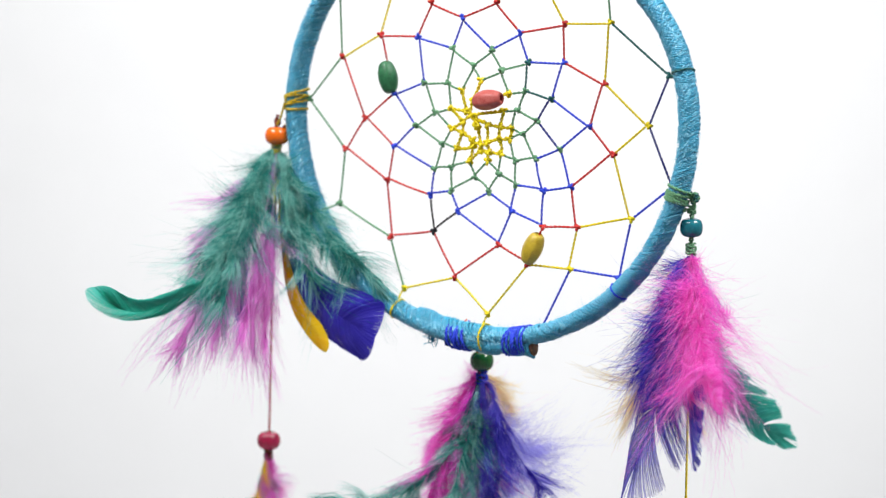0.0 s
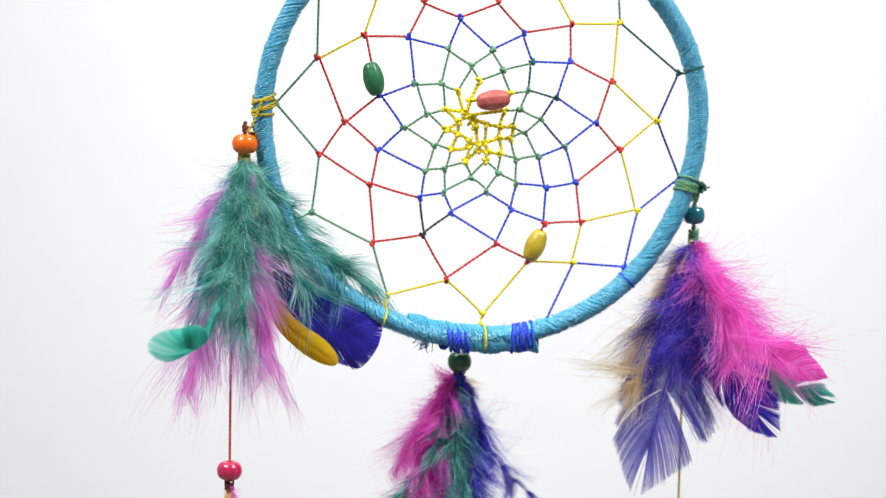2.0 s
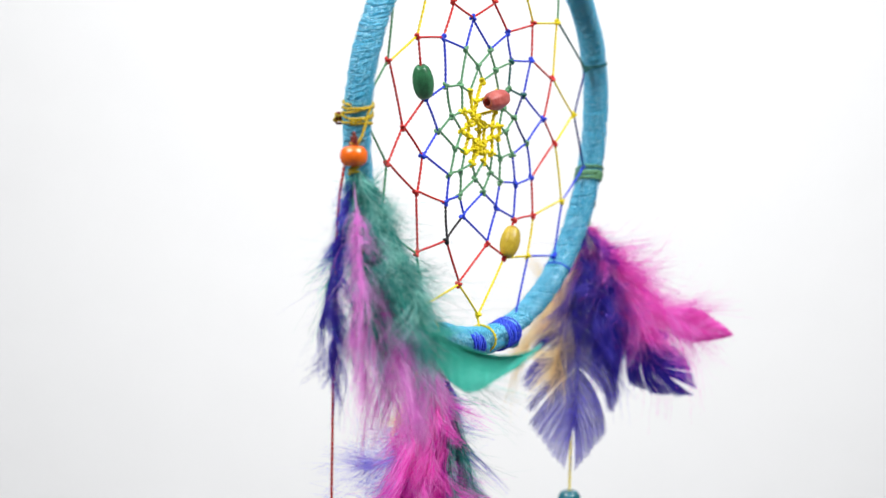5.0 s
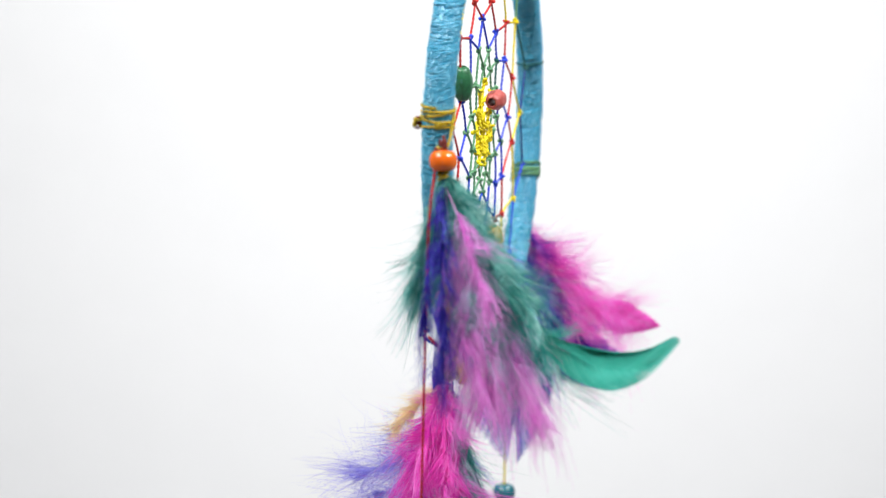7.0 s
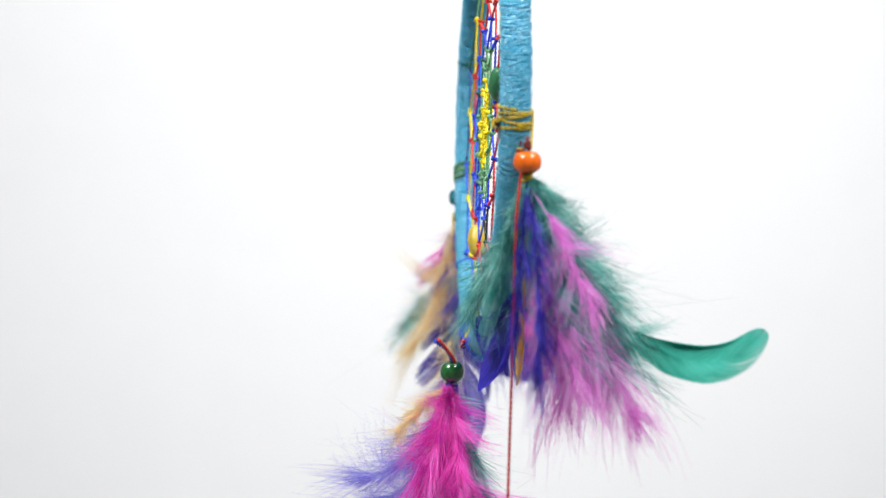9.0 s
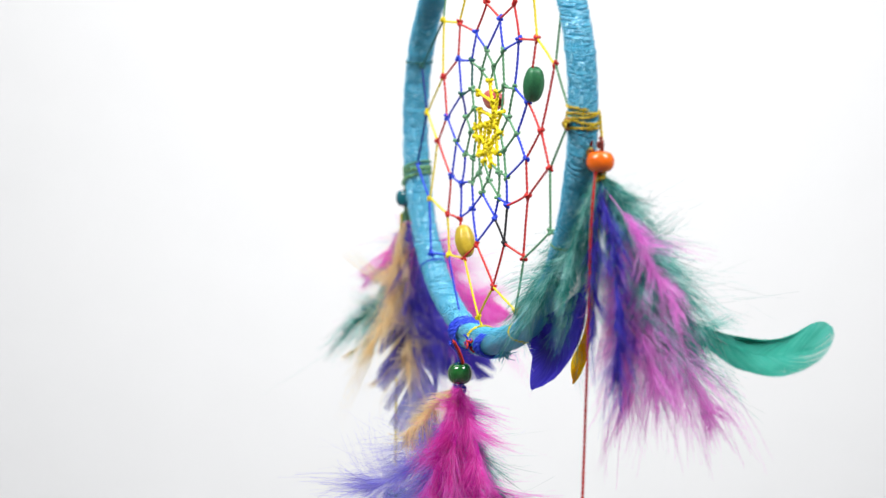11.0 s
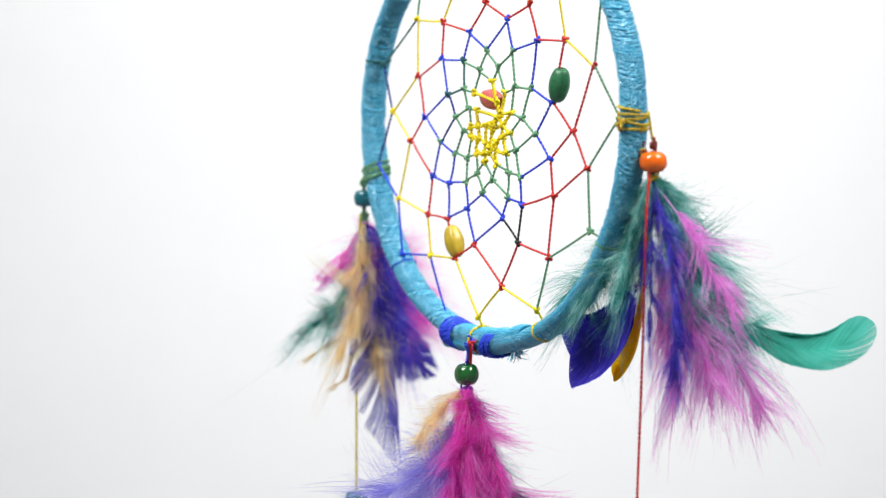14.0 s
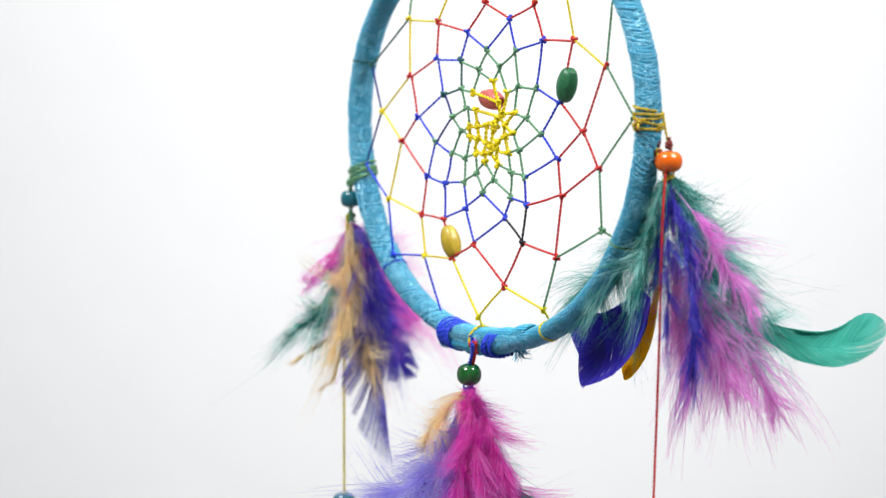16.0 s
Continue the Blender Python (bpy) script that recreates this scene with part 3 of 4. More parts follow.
# where the first round is tied to the hoop, by the hoop's angle
TIES = {"h1": 175.8, "h2": 208.0, "h3": 242.5, "h4": 269.5, "h5": 288.9, "h6": 312.8, "h7": 344.0, "h8": 13.5, "h9": 49.3, "h10": 84.5, "h11": 106.4, "h12": 141.6}

# which knots each colour of thread runs between
STRANDS = {
    "green": """h1-a1 a1-a17 a17-h12 a1-a2 a2-a3 a3-h2 a3-a4 a4-a5 h9-a16 h12-a18 a18-h11 h11-a20 a20-h10 h10-a19 a19-h9
        d1-e1 e1-d2 d2-e2 e2-d3 e4-e5 e5-d6 d6-e6 e6-d7 d7-e7 e7-d8 d8-e8 e8-d9 d9-e9 e9-d10 d10-e10 e10-d11 d11-e11 e11-d12 d12-e12 e12-d1
        e1-f1 f1-e2 e2-f2 f2-e3 e3-e13 e13-e4 e13-f3 e13-f4 f4-e5 e5-f5 f5-e6 e6-f6 f6-e7 e7-f7 f7-e8 e8-f8 f8-e9 e9-f9 f9-e10 e10-f10
        f10-e11 e11-f11 f11-e12 e12-f12 f12-e1""",
    "darkgreen": "a16-a15 a15-h8 d3-e3 e3-d4",
    "yellow": """a5-h3 a5-a6 a6-a7 a7-h4 a7-a8 a8-a9 a9-b7 b7-a12 a12-b8 b8-a14 a14-b9 b9-a16 a16-b10 b10-a19 a17-b1 b1-a18 a18-b11 b11-a20
        a20-b12 b12-a19 f1-g1 f12-g2 g1-g3 g1-f2 f11-g2 f11-g4 g2-g3 g3-g4 g3-f3 f10-g4 f10-g5 g4-g5 g5-f9 g5-g6 g6-g7 f9-g7 g7-f8 g6-g8 g8-g9
        g8-g11 g11-f8 g11-g10 g9-g10 g10-f7 g10-f6 g9-g12 g9-g13 g13-f6 g13-f5 g13-g14 g14-f4 f4-f5 g14-f3 g14-g12 g12-g3 g12-g15 g3-g15 g15-g16 g16-g8""",
    "blue": """a9-h5 a9-a11 a11-h6 a11-a12 a12-a13 a13-h7 c5-b5 b5-c6 c6-b6 b6-c7 c7-c8
        c1-d1 d1-c12 c12-d2 d2-c11 c11-d3 d3-c10 c10-d4 d4-c9 c9-d5 d5-c8 d5-d6 d6-c7 c7-d7 d7-c6 c6-d8 d8-c5 c5-d9 d9-c4 c4-d10 d10-c3
        c3-d11 d11-c2 c2-d12 d12-c1""",
    "red": """a17-b2 b2-a2 a2-b3 b3-a4 a4-b4 b4-a6 a6-b5 b5-a8 a8-b6 b6-b7 b1-c1 c1-b11 b11-c12 c12-b12 b12-c11 c11-b10
        b1-c2 c2-b2 b2-c3 c3-b3 b3-c4 c8-b7 c8-b8 b8-c9 c9-b9 b9-c10 c10-b10""",
    "navy": "a13-a14 a14-a15 d4-e4 e4-d5",
    "black": "c4-b4 b4-c5",
}
KNOT_COLOURS = {"a": {"green": "a1 a3", "yellow": "a5 a7 a9 a12 a14 a16 a18 a19 a20", "red": "a17 a6 a8 a2 a4", "blue": "a11 a13", "darkgreen": "a15"}}
WEB = {}
for knots in (ROUND_A, ROUND_B, ROUND_C, ROUND_D, ROUND_E, ROUND_F, ROUND_G):
    for key, (kx, kz) in knots.items():
        WEB[key] = np.array([kx, 1.85 - 0.0343 * kz, kz]) * MM
for key, deg in TIES.items():
    c = hoop_point(deg, -HALF_R - 0.2 * MM)
    WEB[key] = c


def build_web():
    rng = np.random.RandomState(21)
    for colour, text in STRANDS.items():
        for pair in text.split():
            ka, kb = sorted(pair.split("-"))
            a, b = WEB[ka], WEB[kb]
            if ka[0] != kb[0] and kb[0] not in "gh":  # a thread leaves its hitch on the side towards the middle
                a = a + unit(np.array([-4.0, 0, 0]) * MM - a) * 0.95 * MM
            mid = (a + b) / 2 + rng.normal(0, 0.10 * MM, 3)
            r = 0.46 * MM
            if pair[0] == "g" or (colour == "yellow" and pair[0] == "f"):
                r, mid = 0.68 * MM, mid + rng.normal(0, 0.22 * MM, 3)
            part("web_thread", mesh_of("web_thread", *cord([a, mid, b], r), [M[colour]]), dreamcatcher, "twisted " + ("dark green" if colour == "darkgreen" else colour) + " web thread")
    # a knot: two crossing turns of thread drawn tight
    def knot_mesh(name, colour, size, seed):
        k = np.random.RandomState(seed)
        t = np.linspace(0, 2 * math.pi, 26)
        loop = np.stack([np.sin(t) + 0.9 * np.sin(2 * t), 0.7 * np.sin(3 * t), np.cos(t) - 0.9 * np.cos(2 * t)], 1) * size * 0.34
        loop = loop @ np.array(Euler((k.uniform(0, 3), k.uniform(0, 3), k.uniform(0, 3))).to_matrix()).T
        return mesh_of(name, *tube(loop, 0.58 * MM, 6, 0, 0, 0, False), [M[colour]])
    shared = {}
    for key in WEB:
        if key[0] == "h":
            continue
        colour = {"b": "red", "c": "blue", "d": "green", "e": "green", "f": "yellow", "g": "yellow", "a": "green"}[key[0]]
        for col, names in KNOT_COLOURS["a"].items():
            if key in names.split():
                colour = col
        if key in ("d3", "d4"):
            colour = "darkgreen"
        if key == "b4":
            colour = "black"
        big = (4.4 if key == "g15" else 2.0 if key[0] in "gf" else 1.6) * MM
        ident = (colour, int(rng.randint(3)), big)
        if ident not in shared:
            shared[ident] = knot_mesh("knot", colour, big, ident[1] + 5)
        ob = part("knot", shared[ident], dreamcatcher)
        ob.matrix_basis = Matrix.Translation(Vector(WEB[key])) @ pose(0, 0, 0, *rng.uniform(-40, 40, 3))


def along(a, b, centre, m=0):
    """A pose whose z axis runs from a to b."""
    q = Vector(np.asarray(b) - np.asarray(a)).to_track_quat("Z", "Y").to_matrix().to_4x4()
    return Matrix.Translation(Vector(centre)) @ q


def web_beads():
    long_bead = bead_shape(3.8 * MM, 12.0 * MM, 1.5 * MM, 1.75, 35, 16, 7)
    for a, b, centre, colour, label in (
            ((-44.6, 1, 22), (-41.5, 1, 9.0), (-43.1, 0.6, 15.0), "bead_forest", "dark green oval wooden bead threaded in the web"),
            ((-7.0, 0, 6.9), (8.0, -1, 9.0), (0.4, -1.9, 7.8), "bead_rose", "dusty red oval wooden bead threaded in the web"),
            ((15.2, 3, -51.0), (20.0, 3, -40.0), (17.4, 2.6, -45.7), "bead_mustard", "mustard yellow oval wooden bead threaded in the web")):
        part("web_bead", mesh_of("web_bead", *placed(long_bead, along(a, b, np.array(centre) * MM)), [M[colour]]), dreamcatcher, label)


build_web()
web_beads()


def build_hanger():
    # the loop by which it hangs from the ceiling
    top = hoop_point(91.0)
    v, f = cord([top + (0, 0, -0.004), top + (0.0, 0.006, 0.002), top + (0.0, 0.0, 0.012), top + (0.0026, 0, 0.30), (0, 0, 2.70 - Z0)], 0.0006, 500, 0.006)
    part("hanging_cord", mesh_of("hanging_cord", v, f, [M["hoop"]]), dreamcatcher, "turquoise hanging cord")


build_hanger()

# ---------------------------------------------------------------- dreamcatcher: tassels
PIVOT_L, PIVOT_M, PIVOT_R = (-89.3 * MM, -3.9 * MM, -8.4 * MM), (-8.5 * MM, 14 * MM, -90.8 * MM), (77.8 * MM, 5.0 * MM, -34.8 * MM)
round_bead = bead_shape(4.6 * MM, 7.2 * MM, 1.2 * MM, 2.15)


def wrap_knot(z, size, seed, turns=4):
    """A tight knot of thread round a tassel's cord."""
    k = np.random.RandomState(seed)
    t = np.linspace(0, turns * 2 * math.pi, turns * 16)
    p = np.stack([np.cos(t) * size, np.sin(t) * size, z + np.linspace(-1, 1, len(t)) * size * 1.1 + 0.25 * size * np.sin(t * 1.7 + seed)], 1) * MM
    p += k.normal(0, 0.05 * MM, p.shape)
    return tube(p, 0.42 * MM, 7, 2 * math.pi / (3.2 * MM), 2, 0.25)


def tassel_left():
    t = mesh_of("tassel", *cord([(0, 0, 0.008), (0.0006, 0, 0.003), (0, 0, -0.004)], 0.0007), [M["maroon"]])
    t = part("tassel", t, dreamcatcher, "hanging tassel of teal, pink and violet feathers")
    part("cord", mesh_of("cord", *cord([(-0.002, -0.0025, -0.003), (-0.0035, -0.004, -0.02), (-0.0045, -0.005, -0.06), (-0.006, -0.005, -0.118)], 0.0005), [M["red"]]), t, "twisted red cord")
    part("knot", mesh_of("knot", *wrap_knot(5.4, 0.9, 2, 3), [M["maroon"]]), t, "maroon thread knot")
    part("knot", mesh_of("knot", *wrap_knot(-4.6, 1.7, 5, 3), [M["gold"]]), t, "mustard thread knot")
    part("bead", mesh_of("bead", *round_bead, [M["bead_orange"]]), t, "glossy orange bead")
    # long teal feather that curls up at its tip
    plumed(t, 0, [(1, -5), (10, -24), (20, -42), (33, -55), (46, -62), (59, -65), (70, -62), (78, -55)], "tealvane", "long teal feather with a curled rounded tip", 0,
           face_on=(-0.74, -0.28, 0.61), width=(0.006, 0.010, 0.008), vane=(0.56, 0.0130), fluff=0.6, count=520, seed=11, lower=0.6, down=0.5, split=0.002, cuts=4, cup=0.22)
    for k, (az, out, down, n, w) in enumerate(((5, 31, -57, 760, 0.017), (16, 29, -61, 700, 0.015), (-12, 25, -48, 560, 0.014), (-28, 20, -56, 520, 0.015), (170, 12, -44, 380, 0.010),
                                               (96, 24, -54, 620, 0.014), (84, 13, -38, 420, 0.010), (0, 14, -30, 420, 0.011))):
        plumed(t, az, [(0.5, -4), (out * 0.35, down * 0.35), (out * 0.7, down * 0.7), (out, down)], "teal", "fluffy teal feather",
               width=(w * 0.38, w * 0.92, w), fluff=0.85, count=n, seed=20 + k, down=1.0)
    plumed(t, 112, [(1, -6), (14, -24), (30, -40), (46, -51)], "teal", "slim fluffy teal feather", width=(0.005, 0.014, 0.013), fluff=0.5, count=950, seed=31, down=0.6)
    plumed(t, 126, [(1, -6), (10, -22), (20, -36), (30, -50)], "teal", "slim fluffy teal feather", width=(0.005, 0.013, 0.013), fluff=0.55, count=800, seed=32, down=0.5)
    plumed(t, 107, [(1, -8), (7, -38), (22, -60), (50, -72)], "violetvane", "violet feather with a broad blunt blade",
           width=(0.005, 0.007, 0.01), vane=(0.45, 0.0122), fluff=0.5, count=260, seed=41, tip="blunt", split=0.004)
    plumed(t, 94, [(1, -10), (6, -40), (15, -63), (35, -78)], "saffron", "yellow blunt feather", width=(0.003, 0.004, 0.004), vane=(0.34, 0.0044), fluff=0.4, count=160, seed=42)
    plumed(t, -74, [(0, -6), (9, -26), (14, -48), (14, -70)], "violet", "dark violet feather", width=(0.006, 0.009, 0.010), fluff=0.6, count=760, seed=43, down=0.6)
    plumed(t, -110, [(0, -6), (5, -24), (9, -42), (14, -60)], "violet", "fluffy violet feather", width=(0.005, 0.008, 0.009), fluff=0.8, count=360, seed=44)
    for k, (az, out, down, n, w, start) in enumerate(((-15, 36, -82, 250, 0.022, 0.52), (8, 27, -74, 120, 0.020, 0.55), (-38, 22, -74, 140, 0.019, 0.50),
                                                      (50, 19, -78, 620, 0.015, 0.34), (32, 26, -76, 320, 0.017, 0.40), (-42, 31, -47, 220, 0.012, 0.22), (25, 14, -80, 110, 0.020, 0.58), (-48, 17, -60, 260, 0.011, 0.3),
                                                      (48, 5, -18, 90, 0.004, 0.3))):
        plumed(t, az, [(1, -8), (out * 0.28, down * 0.35), (out * 0.68, down * 0.72), (out, down)], "pink", "stringy pink feather",
               width=(0.008, w * 1.1, w * 0.8), fluff=0.42, count=n, seed=50 + k, sag=0.45, thick=0.00018, bare=start, cling=0.9, bunch=7, down=0.0)
    plumed(t, 52, [(1, -8), (4, -14), (6, -22)], "saffron", "tiny yellow feather", width=(0.002, 0.003, 0.003), fluff=0.5, count=90, seed=66)
    # lower bead with its small tuft
    b = placed(round_bead, pose(-0.006, -0.005, -0.1205))
    part("bead", mesh_of("bead", *b, [M["bead_pink"]]), t, "glossy pink bead")
    v, f = wrap_knot(-126, 1.5, 9, 4)
    part("wrapping", mesh_of("wrapping", v + np.array([-0.006, -0.005, 0]), f, [M["maroon"]]), t, "dark thread wrapping under the bead")
    for k, (dx, dy, col) in enumerate(((-5, -2, "pink"), (6, 1, "saffron"), (1, -4, "teal"), (2, 4, "pink"), (4, -4, "cream"), (-3, 3, "hotpink"))):
        p = [(-0.006, -0.005, -0.124), (-0.006 + dx * 0.4 * MM, -0.005 + dy * 0.4 * MM, -0.134), (-0.006 + dx * 1.4 * MM, -0.005 + dy * 1.4 * MM, -0.165)]
        part("feather", feather_mesh("feather", p, M[col], M[col], (0.004, 0.009, 0.009), 0.9, None, 300, None, 70 + k), t, "small dyed feather")
    return t


def tassel_middle():
    t = mesh_of("tassel", *cord([(0.0055, -0.0118, 0.0132), (0.003, -0.0045, 0.0088), (0, 0, 0.003), (0, 0, -0.006)], 0.0008), [M["blue"]])
    t = part("tassel", t, dreamcatcher, "hanging tassel of magenta, lilac and teal feathers")
    part("cord", mesh_of("cord", *cord([(0.0065, -0.0110, 0.0138), (0.004, -0.0050, 0.0088), (0.001, 0.0005, 0.003), (0.0006, 0, -0.004)], 0.0007), [M["red"]]), t, "red tying cord")
    part("cord", mesh_of("cord", *cord([(0.0008, -0.0016, -0.004), (0.0015, -0.003, -0.03), (0.001, -0.002, -0.10)], 0.0005), [M["red"]]), t, "twisted red cord")
    part("knot", mesh_of("knot", *wrap_knot(-6.0, 2.0, 3, 4), [M["blue"]]), t, "blue thread knot")
    part("bead", mesh_of("bead", *bead_shape(4.5 * MM, 8.0 * MM, 1.1 * MM, 2.1), [M["bead_green"]]), t, "glossy dark green glass bead")
    for k, (az, out, down, n, w, col) in enumerate(((-45, 16, -58, 700, 0.014, "magenta"), (-20, 20, -54, 620, 0.014, "magenta"), (-75, 20, -54, 700, 0.015, "magenta"),
                                                    (-100, 16, -62, 560, 0.014, "magenta"), (-60, 17, -32, 520, 0.013, "hotpink"), (-30, 24, -42, 520, 0.013, "hotpink"), (-85, 21, -50, 460, 0.014, "hotpink"),
                                                    (-70, 26, -66, 520, 0.014, "magenta"), (-10, 24, -68, 420, 0.013, "hotpink"))):
        plumed(t, az, [(0.5, -4), (out * 0.3, down * 0.28), (out * 0.65, down * 0.62), (out, down)], col, "fluffy " + col.replace("hot", "hot ") + " feather",
               width=(w * 0.4, w * 0.78, w * 0.8), fluff=1.0, count=n, seed=80 + k, down=0.5, bunch=16)
    for k, (az, out, down) in enumerate(((-128, 31, -40), (-142, 28, -50), (-112, 25, -56))):
        plumed(t, az, [(1, -8), (out * 0.25, down * 0.55), (out * 0.6, down * 0.86), (out, down)], "lilac", "wispy lilac feather",
               width=(0.006, 0.021, 0.017), fluff=0.7, count=420, seed=90 + k, thick=0.00012, sag=-0.2, bare=0.2, down=0.9, bunch=5)
    plumed(t, 0, [(1, -6), (6, -22), (17, -42), (38, -54), (62, -54)], "teal", "long teal feather sweeping outwards", width=(0.006, 0.013, 0.014), fluff=0.35, count=820, seed=95)
    plumed(t, 70, [(1, -6), (5, -26), (9, -50), (11, -72)], "teal", "fluffy teal feather", width=(0.005, 0.011, 0.012), fluff=0.8, count=560, seed=96, down=1.0)
    plumed(t, 45, [(1, -6), (7, -26), (14, -46), (22, -62)], "teal", "fluffy teal feather", width=(0.005, 0.011, 0.012), fluff=0.8, count=480, seed=97, down=1.0)
    for k, (az, out, down) in enumerate(((112, 6, -64), (135, 6, -70), (100, 7, -56))):
        plumed(t, az, [(1, -6), (out * 0.4, down * 0.3), (out * 0.8, down * 0.7), (out, down)], "violet", "violet feather",
               width=(0.005, 0.010, 0.010), fluff=0.7, count=520, seed=100 + k, down=0.8)
    plumed(t, 150, [(1, -5), (6, -18), (8, -36), (6, -60)], "violet", "fluffy violet feather", width=(0.006, 0.010, 0.010), fluff=0.7, count=480, seed=104, down=0.6)
    plumed(t, 170, [(1, -5), (8, -24), (18, -42), (30, -54)], "violet", "curved violet feather", width=(0.004, 0.008, 0.010), fluff=0.5, count=300, seed=107)
    plumed(t, -125, [(1, -5), (8, -10), (13, -15), (19, -20)], "cream", "short fluffy cream feather", width=(0.006, 0.009, 0.008), fluff=0.9, count=320, seed=105, down=1.0)
    return t


def tassel_right():
    t = mesh_of("tassel", *cord([(-0.001, -0.003, 0.013), (0.0012, -0.001, 0.009), (0, 0, 0.003), (0, 0, -0.009)], 0.0009), [M["green"]])
    t = part("tassel", t, dreamcatcher, "hanging tassel of hot pink, violet and cream feathers")
    part("cord", mesh_of("cord", *cord([(-0.001, 0.002, -0.006), (-0.002, 0.004, -0.05), (-0.003, 0.005, -0.118)], 0.0005), [M["yellow"]]), t, "twisted yellow cord")
    part("knot", mesh_of("knot", *wrap_knot(-7.5, 1.6, 3, 4), [M["green"]]), t, "green thread knot")
    part("knot", mesh_of("knot", *wrap_knot(6.5, 1.3, 6, 3), [M["green"]]), t, "green thread knot")
    part("bead", mesh_of("bead", *placed(bead_shape(4.0 * MM, 6.8 * MM, 1.2 * MM, 2.4), pose(0, 0, 0)), [M["bead_teal"]]), t, "glossy dark teal bead")
    plumed(t, -57, [(1, -10), (10, -24), (22, -38), (40, -49), (60, -54)], "hotpink", "hot pink feather with a pointed tip", width=(0.009, 0.022, 0.013), fluff=0.75, vane=(0.64, 0.0066), tip="point", count=1100, seed=111, down=0.8)
    plumed(t, -48, [(1, -9), (7, -20), (15, -33), (22, -46)], "hotpink", "fluffy hot pink feather", width=(0.008, 0.017, 0.014), fluff=0.95, count=800, seed=113, down=0.8)
    plumed(t, -70, [(1, -9), (8, -22), (17, -36), (24, -50)], "hotpink", "fluffy hot pink feather", width=(0.009, 0.018, 0.014), fluff=0.9, count=1000, seed=112, down=1.0)
    for k, (az, out, down) in enumerate(((190, 14, -50), (225, 12, -54), (255, 9, -56), (240, 11, -52), (-100, 14, -60))):
        plumed(t, az, [(1, -10), (out * 0.4, down * 0.35), (out * 0.8, down * 0.7), (out, down)], "violet", "fluffy violet feather", width=(0.006, 0.014, 0.013), fluff=0.85, count=620, seed=120 + k, down=1.0)
    plumed(t, 194, [(1, -14), (7, -46), (15, -74), (25, -104)], "indigo", "sheer violet feather with a long blade", face_on=(0.7, 0.7, 0.2), width=(0.006, 0.012, 0.012), vane=(0.34, 0.0205), fluff=0.4, count=260, seed=131, split=0.02, weave=0.8, cuts=4, gather=0.34, tip="ragged", quill="violet")
    plumed(t, -65, [(1, -14), (9, -42), (22, -62), (44, -76)], "violetvane", "violet feather with a notched blade", width=(0.006, 0.009, 0.010), vane=(0.46, 0.014), fluff=0.5, count=320, seed=132, split=0.018, weave=0.8, cuts=5, gather=0.4, tip="ragged")
    plumed(t, -25, [(2, -14), (14, -44), (33, -62), (54, -68)], "tealvane", "thin teal feather with a split tip", width=(0.005, 0.012, 0.013), vane=(0.46, 0.0090), tip="ragged", fluff=0.4, count=380, seed=133, split=0.03, weave=0.9, cuts=3, gather=0.4)
    for k, (az, out, down, n) in enumerate(((150, 20, -48, 520), (165, 18, -62, 520), (140, 26, -58, 360), (175, 24, -66, 300))):
        plumed(t, az, [(1, -10), (out * 0.3, down * 0.35), (out * 0.6, down * 0.7), (out, down)], "cream", "fluffy cream feather", width=(0.004, 0.011, 0.014), fluff=0.85, count=n, seed=140 + k, down=1.2)
    for k, (out, down) in enumerate(((22, -62), (17, -76))):
        plumed(t, 84 + 8 * k, [(1, -10), (2, -38), (out * 0.4, down + 8), (out, down)], "cream", "slender cream feather", width=(0.003, 0.004, 0.004), fluff=0.5, count=240, seed=145 + k, bare=0.4)
    plumed(t, 74, [(1, -10), (4, -28), (10, -42), (20, -50)], "teal", "fluffy teal feather", width=(0.003, 0.012, 0.013), fluff=0.85, count=420, seed=148, bare=0.3, down=1.0)
    plumed(t, 65, [(1, -10), (5, -20), (10, -28), (17, -33)], "hotpink", "small pink feather", width=(0.005, 0.008, 0.008), fluff=0.7, count=260, seed=150)
    b = placed(round_bead, pose(-0.003, 0.005, -0.1205))
    part("bead", mesh_of("bead", *b, [M["bead_teal"]]), t, "glossy dark teal bead")
    return t


part("tie", mesh_of("tie", *cord([hoop_point(175.2, 1.0 * MM, -5.6 * MM), (-86.6 * MM, -5.6 * MM, -1.0 * MM), np.array(PIVOT_L) + (0.0006, -0.0012, 0.0042)], 0.00052), [M["gold"]]), hoop, "mustard thread holding a tassel")
left, middle, right = tassel_left(), tassel_middle(), tassel_right()

# ---------------------------------------------------------------- what moves
# seconds; the hoop's turn; its shift in millimetres, roll and lean
SPIN = [(0.0, -28.64, -0.3, 0.44, -0.95), (0.5, -18.59, -0.05, 0.63, -0.52), (1.0, -8.75, 0.3, 0.70, -0.22), (1.5, -0.92, 0.35, 0.70, -0.13),
        (2.0, 7.33, 0.5, 0.72, -0.13), (2.5, 17.02, 0.7, 0.74, -0.17), (3.0, 26.07, 0.76, 0.85, -0.34), (3.5, 34.57, 0.89, 0.88, -0.30),
        (6.0, 67.32, 0.47, 0.35, 0.0), (6.5, 72.24, 0.5, 0.24, 0.0), (7.0, 76.39, 0.31, 0.2, 0.03), (7.5, 80.61, 0.2, 0.07, 0.02), (8.0, 85.16, 0.0, 0.02, 0.0),
        (8.5, 89.60, 0.0, 0.02, 0.0), (9.0, 94.06, -0.1, 0.0, 0.14), (9.5, 98.1, -0.2, -0.01, 0.15)]
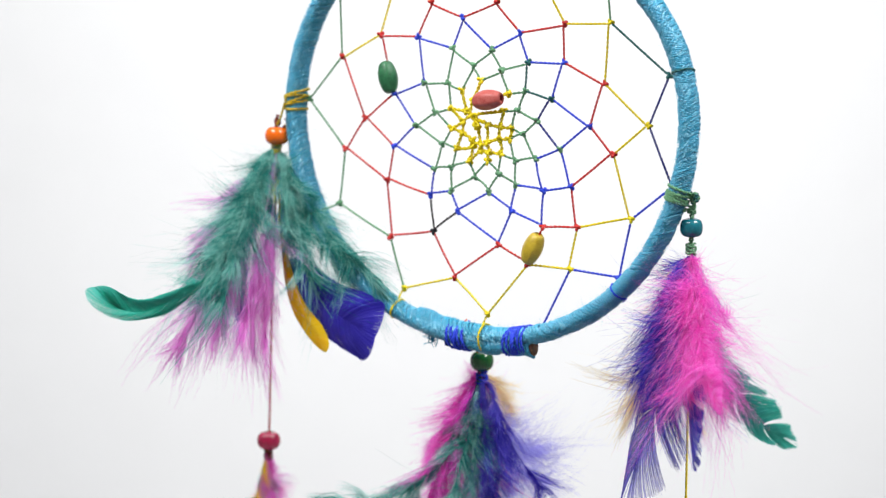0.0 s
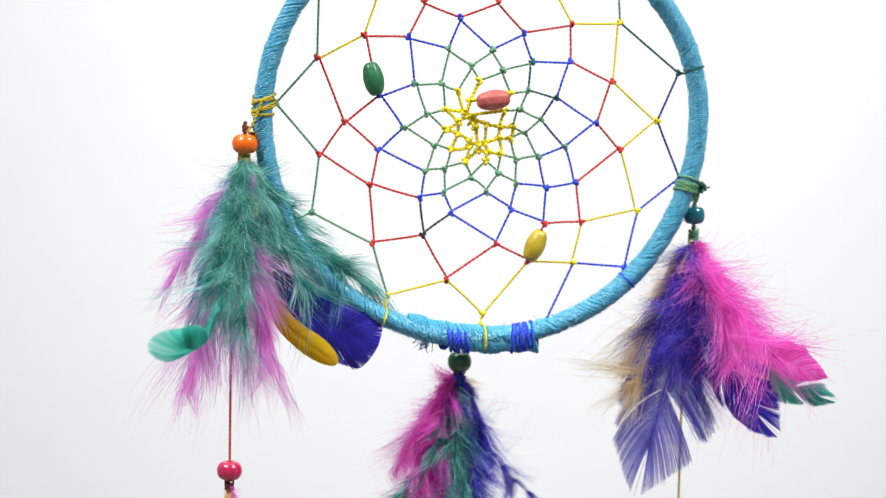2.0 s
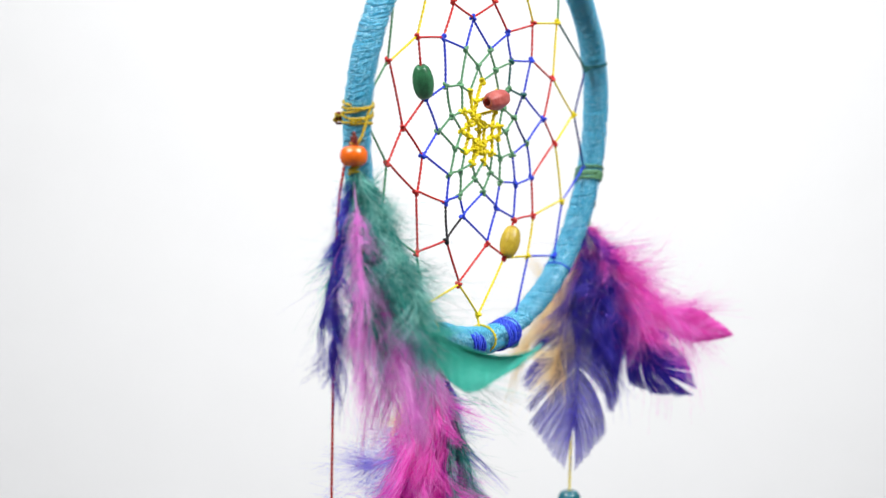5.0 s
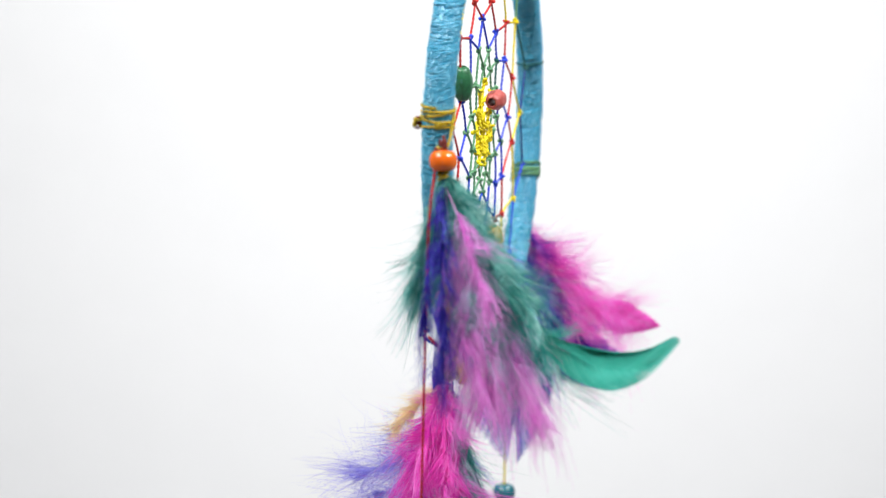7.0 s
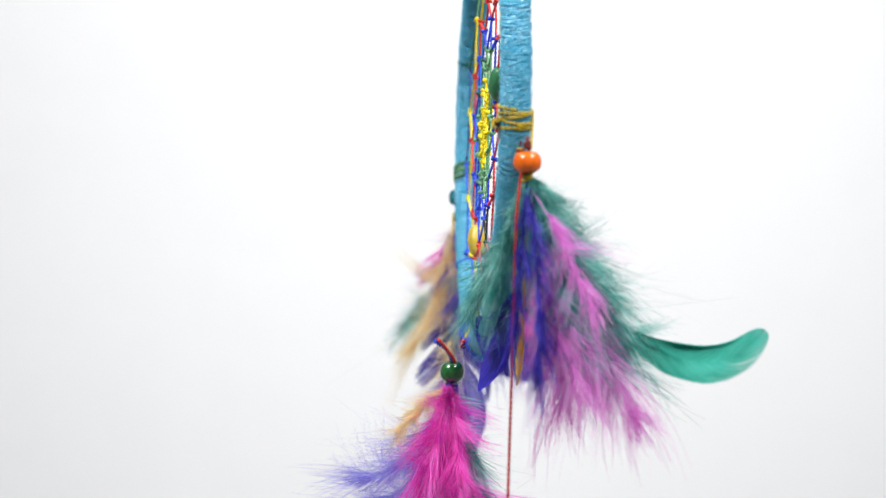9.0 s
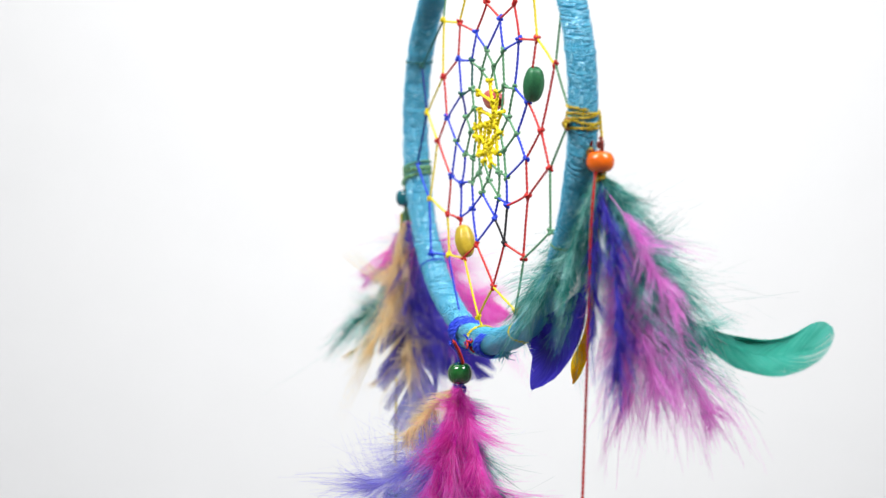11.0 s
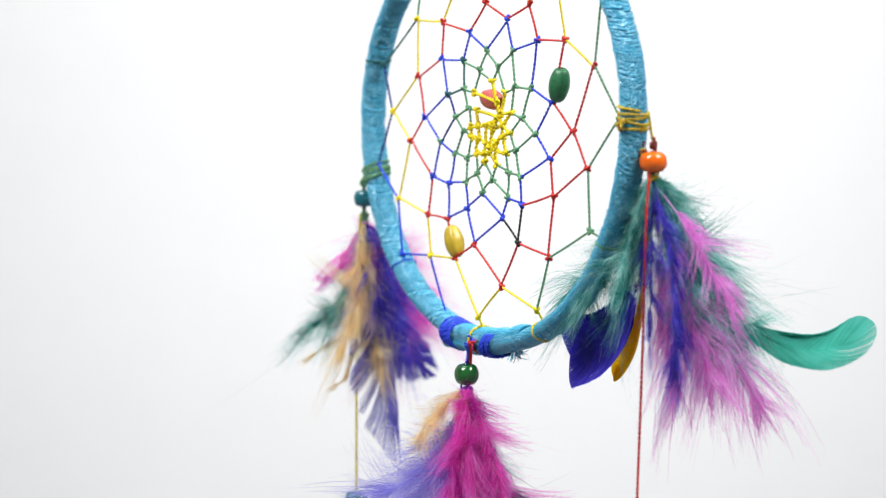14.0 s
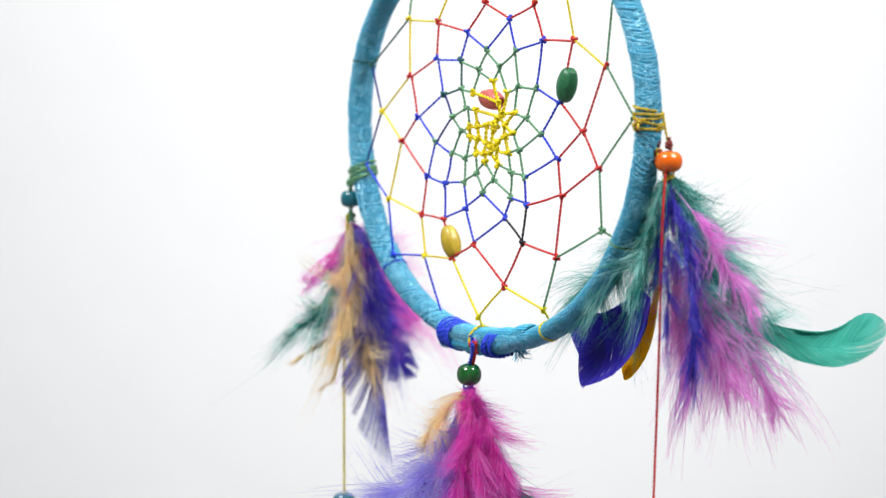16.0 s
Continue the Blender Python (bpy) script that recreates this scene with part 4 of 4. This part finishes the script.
SPIN_END = [(12.0, 116.48, -0.38, -0.52, 0.24), (12.5, 118.73, -0.44, -0.63, 0.28), (13.0, 120.69, -0.43, -0.64, 0.26), (13.5, 122.37, -0.45, -0.70, 0.26),
            (14.0, 123.77, -0.51, -0.75, 0.28), (14.5, 125.13, -0.51, -0.79, 0.28), (15.0, 126.27, -0.57, -0.82, 0.29), (15.5, 127.37, -0.60, -0.86, 0.30), (16.0, 128.47, -0.61, -0.90, 0.30)]
# the tassels twist on their cords: seconds and the turn they face, seen from the room
TWIST_L = [(0, -140), (0.5, -129), (1, -118), (1.5, -111), (2, -99), (2.5, -87), (3, -76), (3.5, -65), (6, -29), (7, -18), (8, -9), (9, -2), (9.5, 1), (12, 8), (13, 10), (14.5, 13), (16, 15)]
TWIST_M = [(0, -182), (0.5, -175), (1, -168), (1.5, -158), (2, -146), (2.5, -133), (3, -119), (3.5, -106), (6, -68), (7, -63), (8, -58), (9, -54), (9.5, -51), (12, -36), (13, -31), (14.5, -25), (16, -21)]
TWIST_R = [(0, -30), (0.5, -20), (1, -10), (1.5, 0), (2, 13), (2.5, 26), (3, 38), (3.5, 50), (6, 62), (7, 69), (8, 78), (9, 86), (9.5, 89), (12, 105), (13, 109), (14.5, 115), (16, 118)]
# and swing outwards while it still spins fast: seconds and degrees
SWING_L = [(0, 3.0), (1.5, 2.3), (2.5, 1.2), (3.5, 0.1), (16, 0)]
SWING_M = [(0, 0), (16, 0)]
SWING_R = [(0, 0), (16, 0)]


def motions():
    rows = SPIN + SPIN_END
    walk(dreamcatcher, [(t, pose(dx * MM, 0, Z0, lean, roll, turn)) for t, turn, dx, roll, lean in rows])
    at = lambda table, t: float(np.interp(t, [k[0] for k in table], [k[1] for k in table]))
    for thing, pivot, twist, swing in ((left, PIVOT_L, TWIST_L, SWING_L), (middle, PIVOT_M, TWIST_M, SWING_M), (right, PIVOT_R, TWIST_R, SWING_R)):
        keys = []
        for t, turn, dx, roll, lean in rows:
            held = pose(dx * MM, 0, Z0, lean, roll, turn).to_3x3().to_4x4().inverted()
            keys.append((t, pose(*pivot) @ held @ pose(0, 0, 0, 0, at(swing, t), 0) @ pose(0, 0, 0, 0, 0, at(twist, t))))
        walk(thing, keys)


motions()
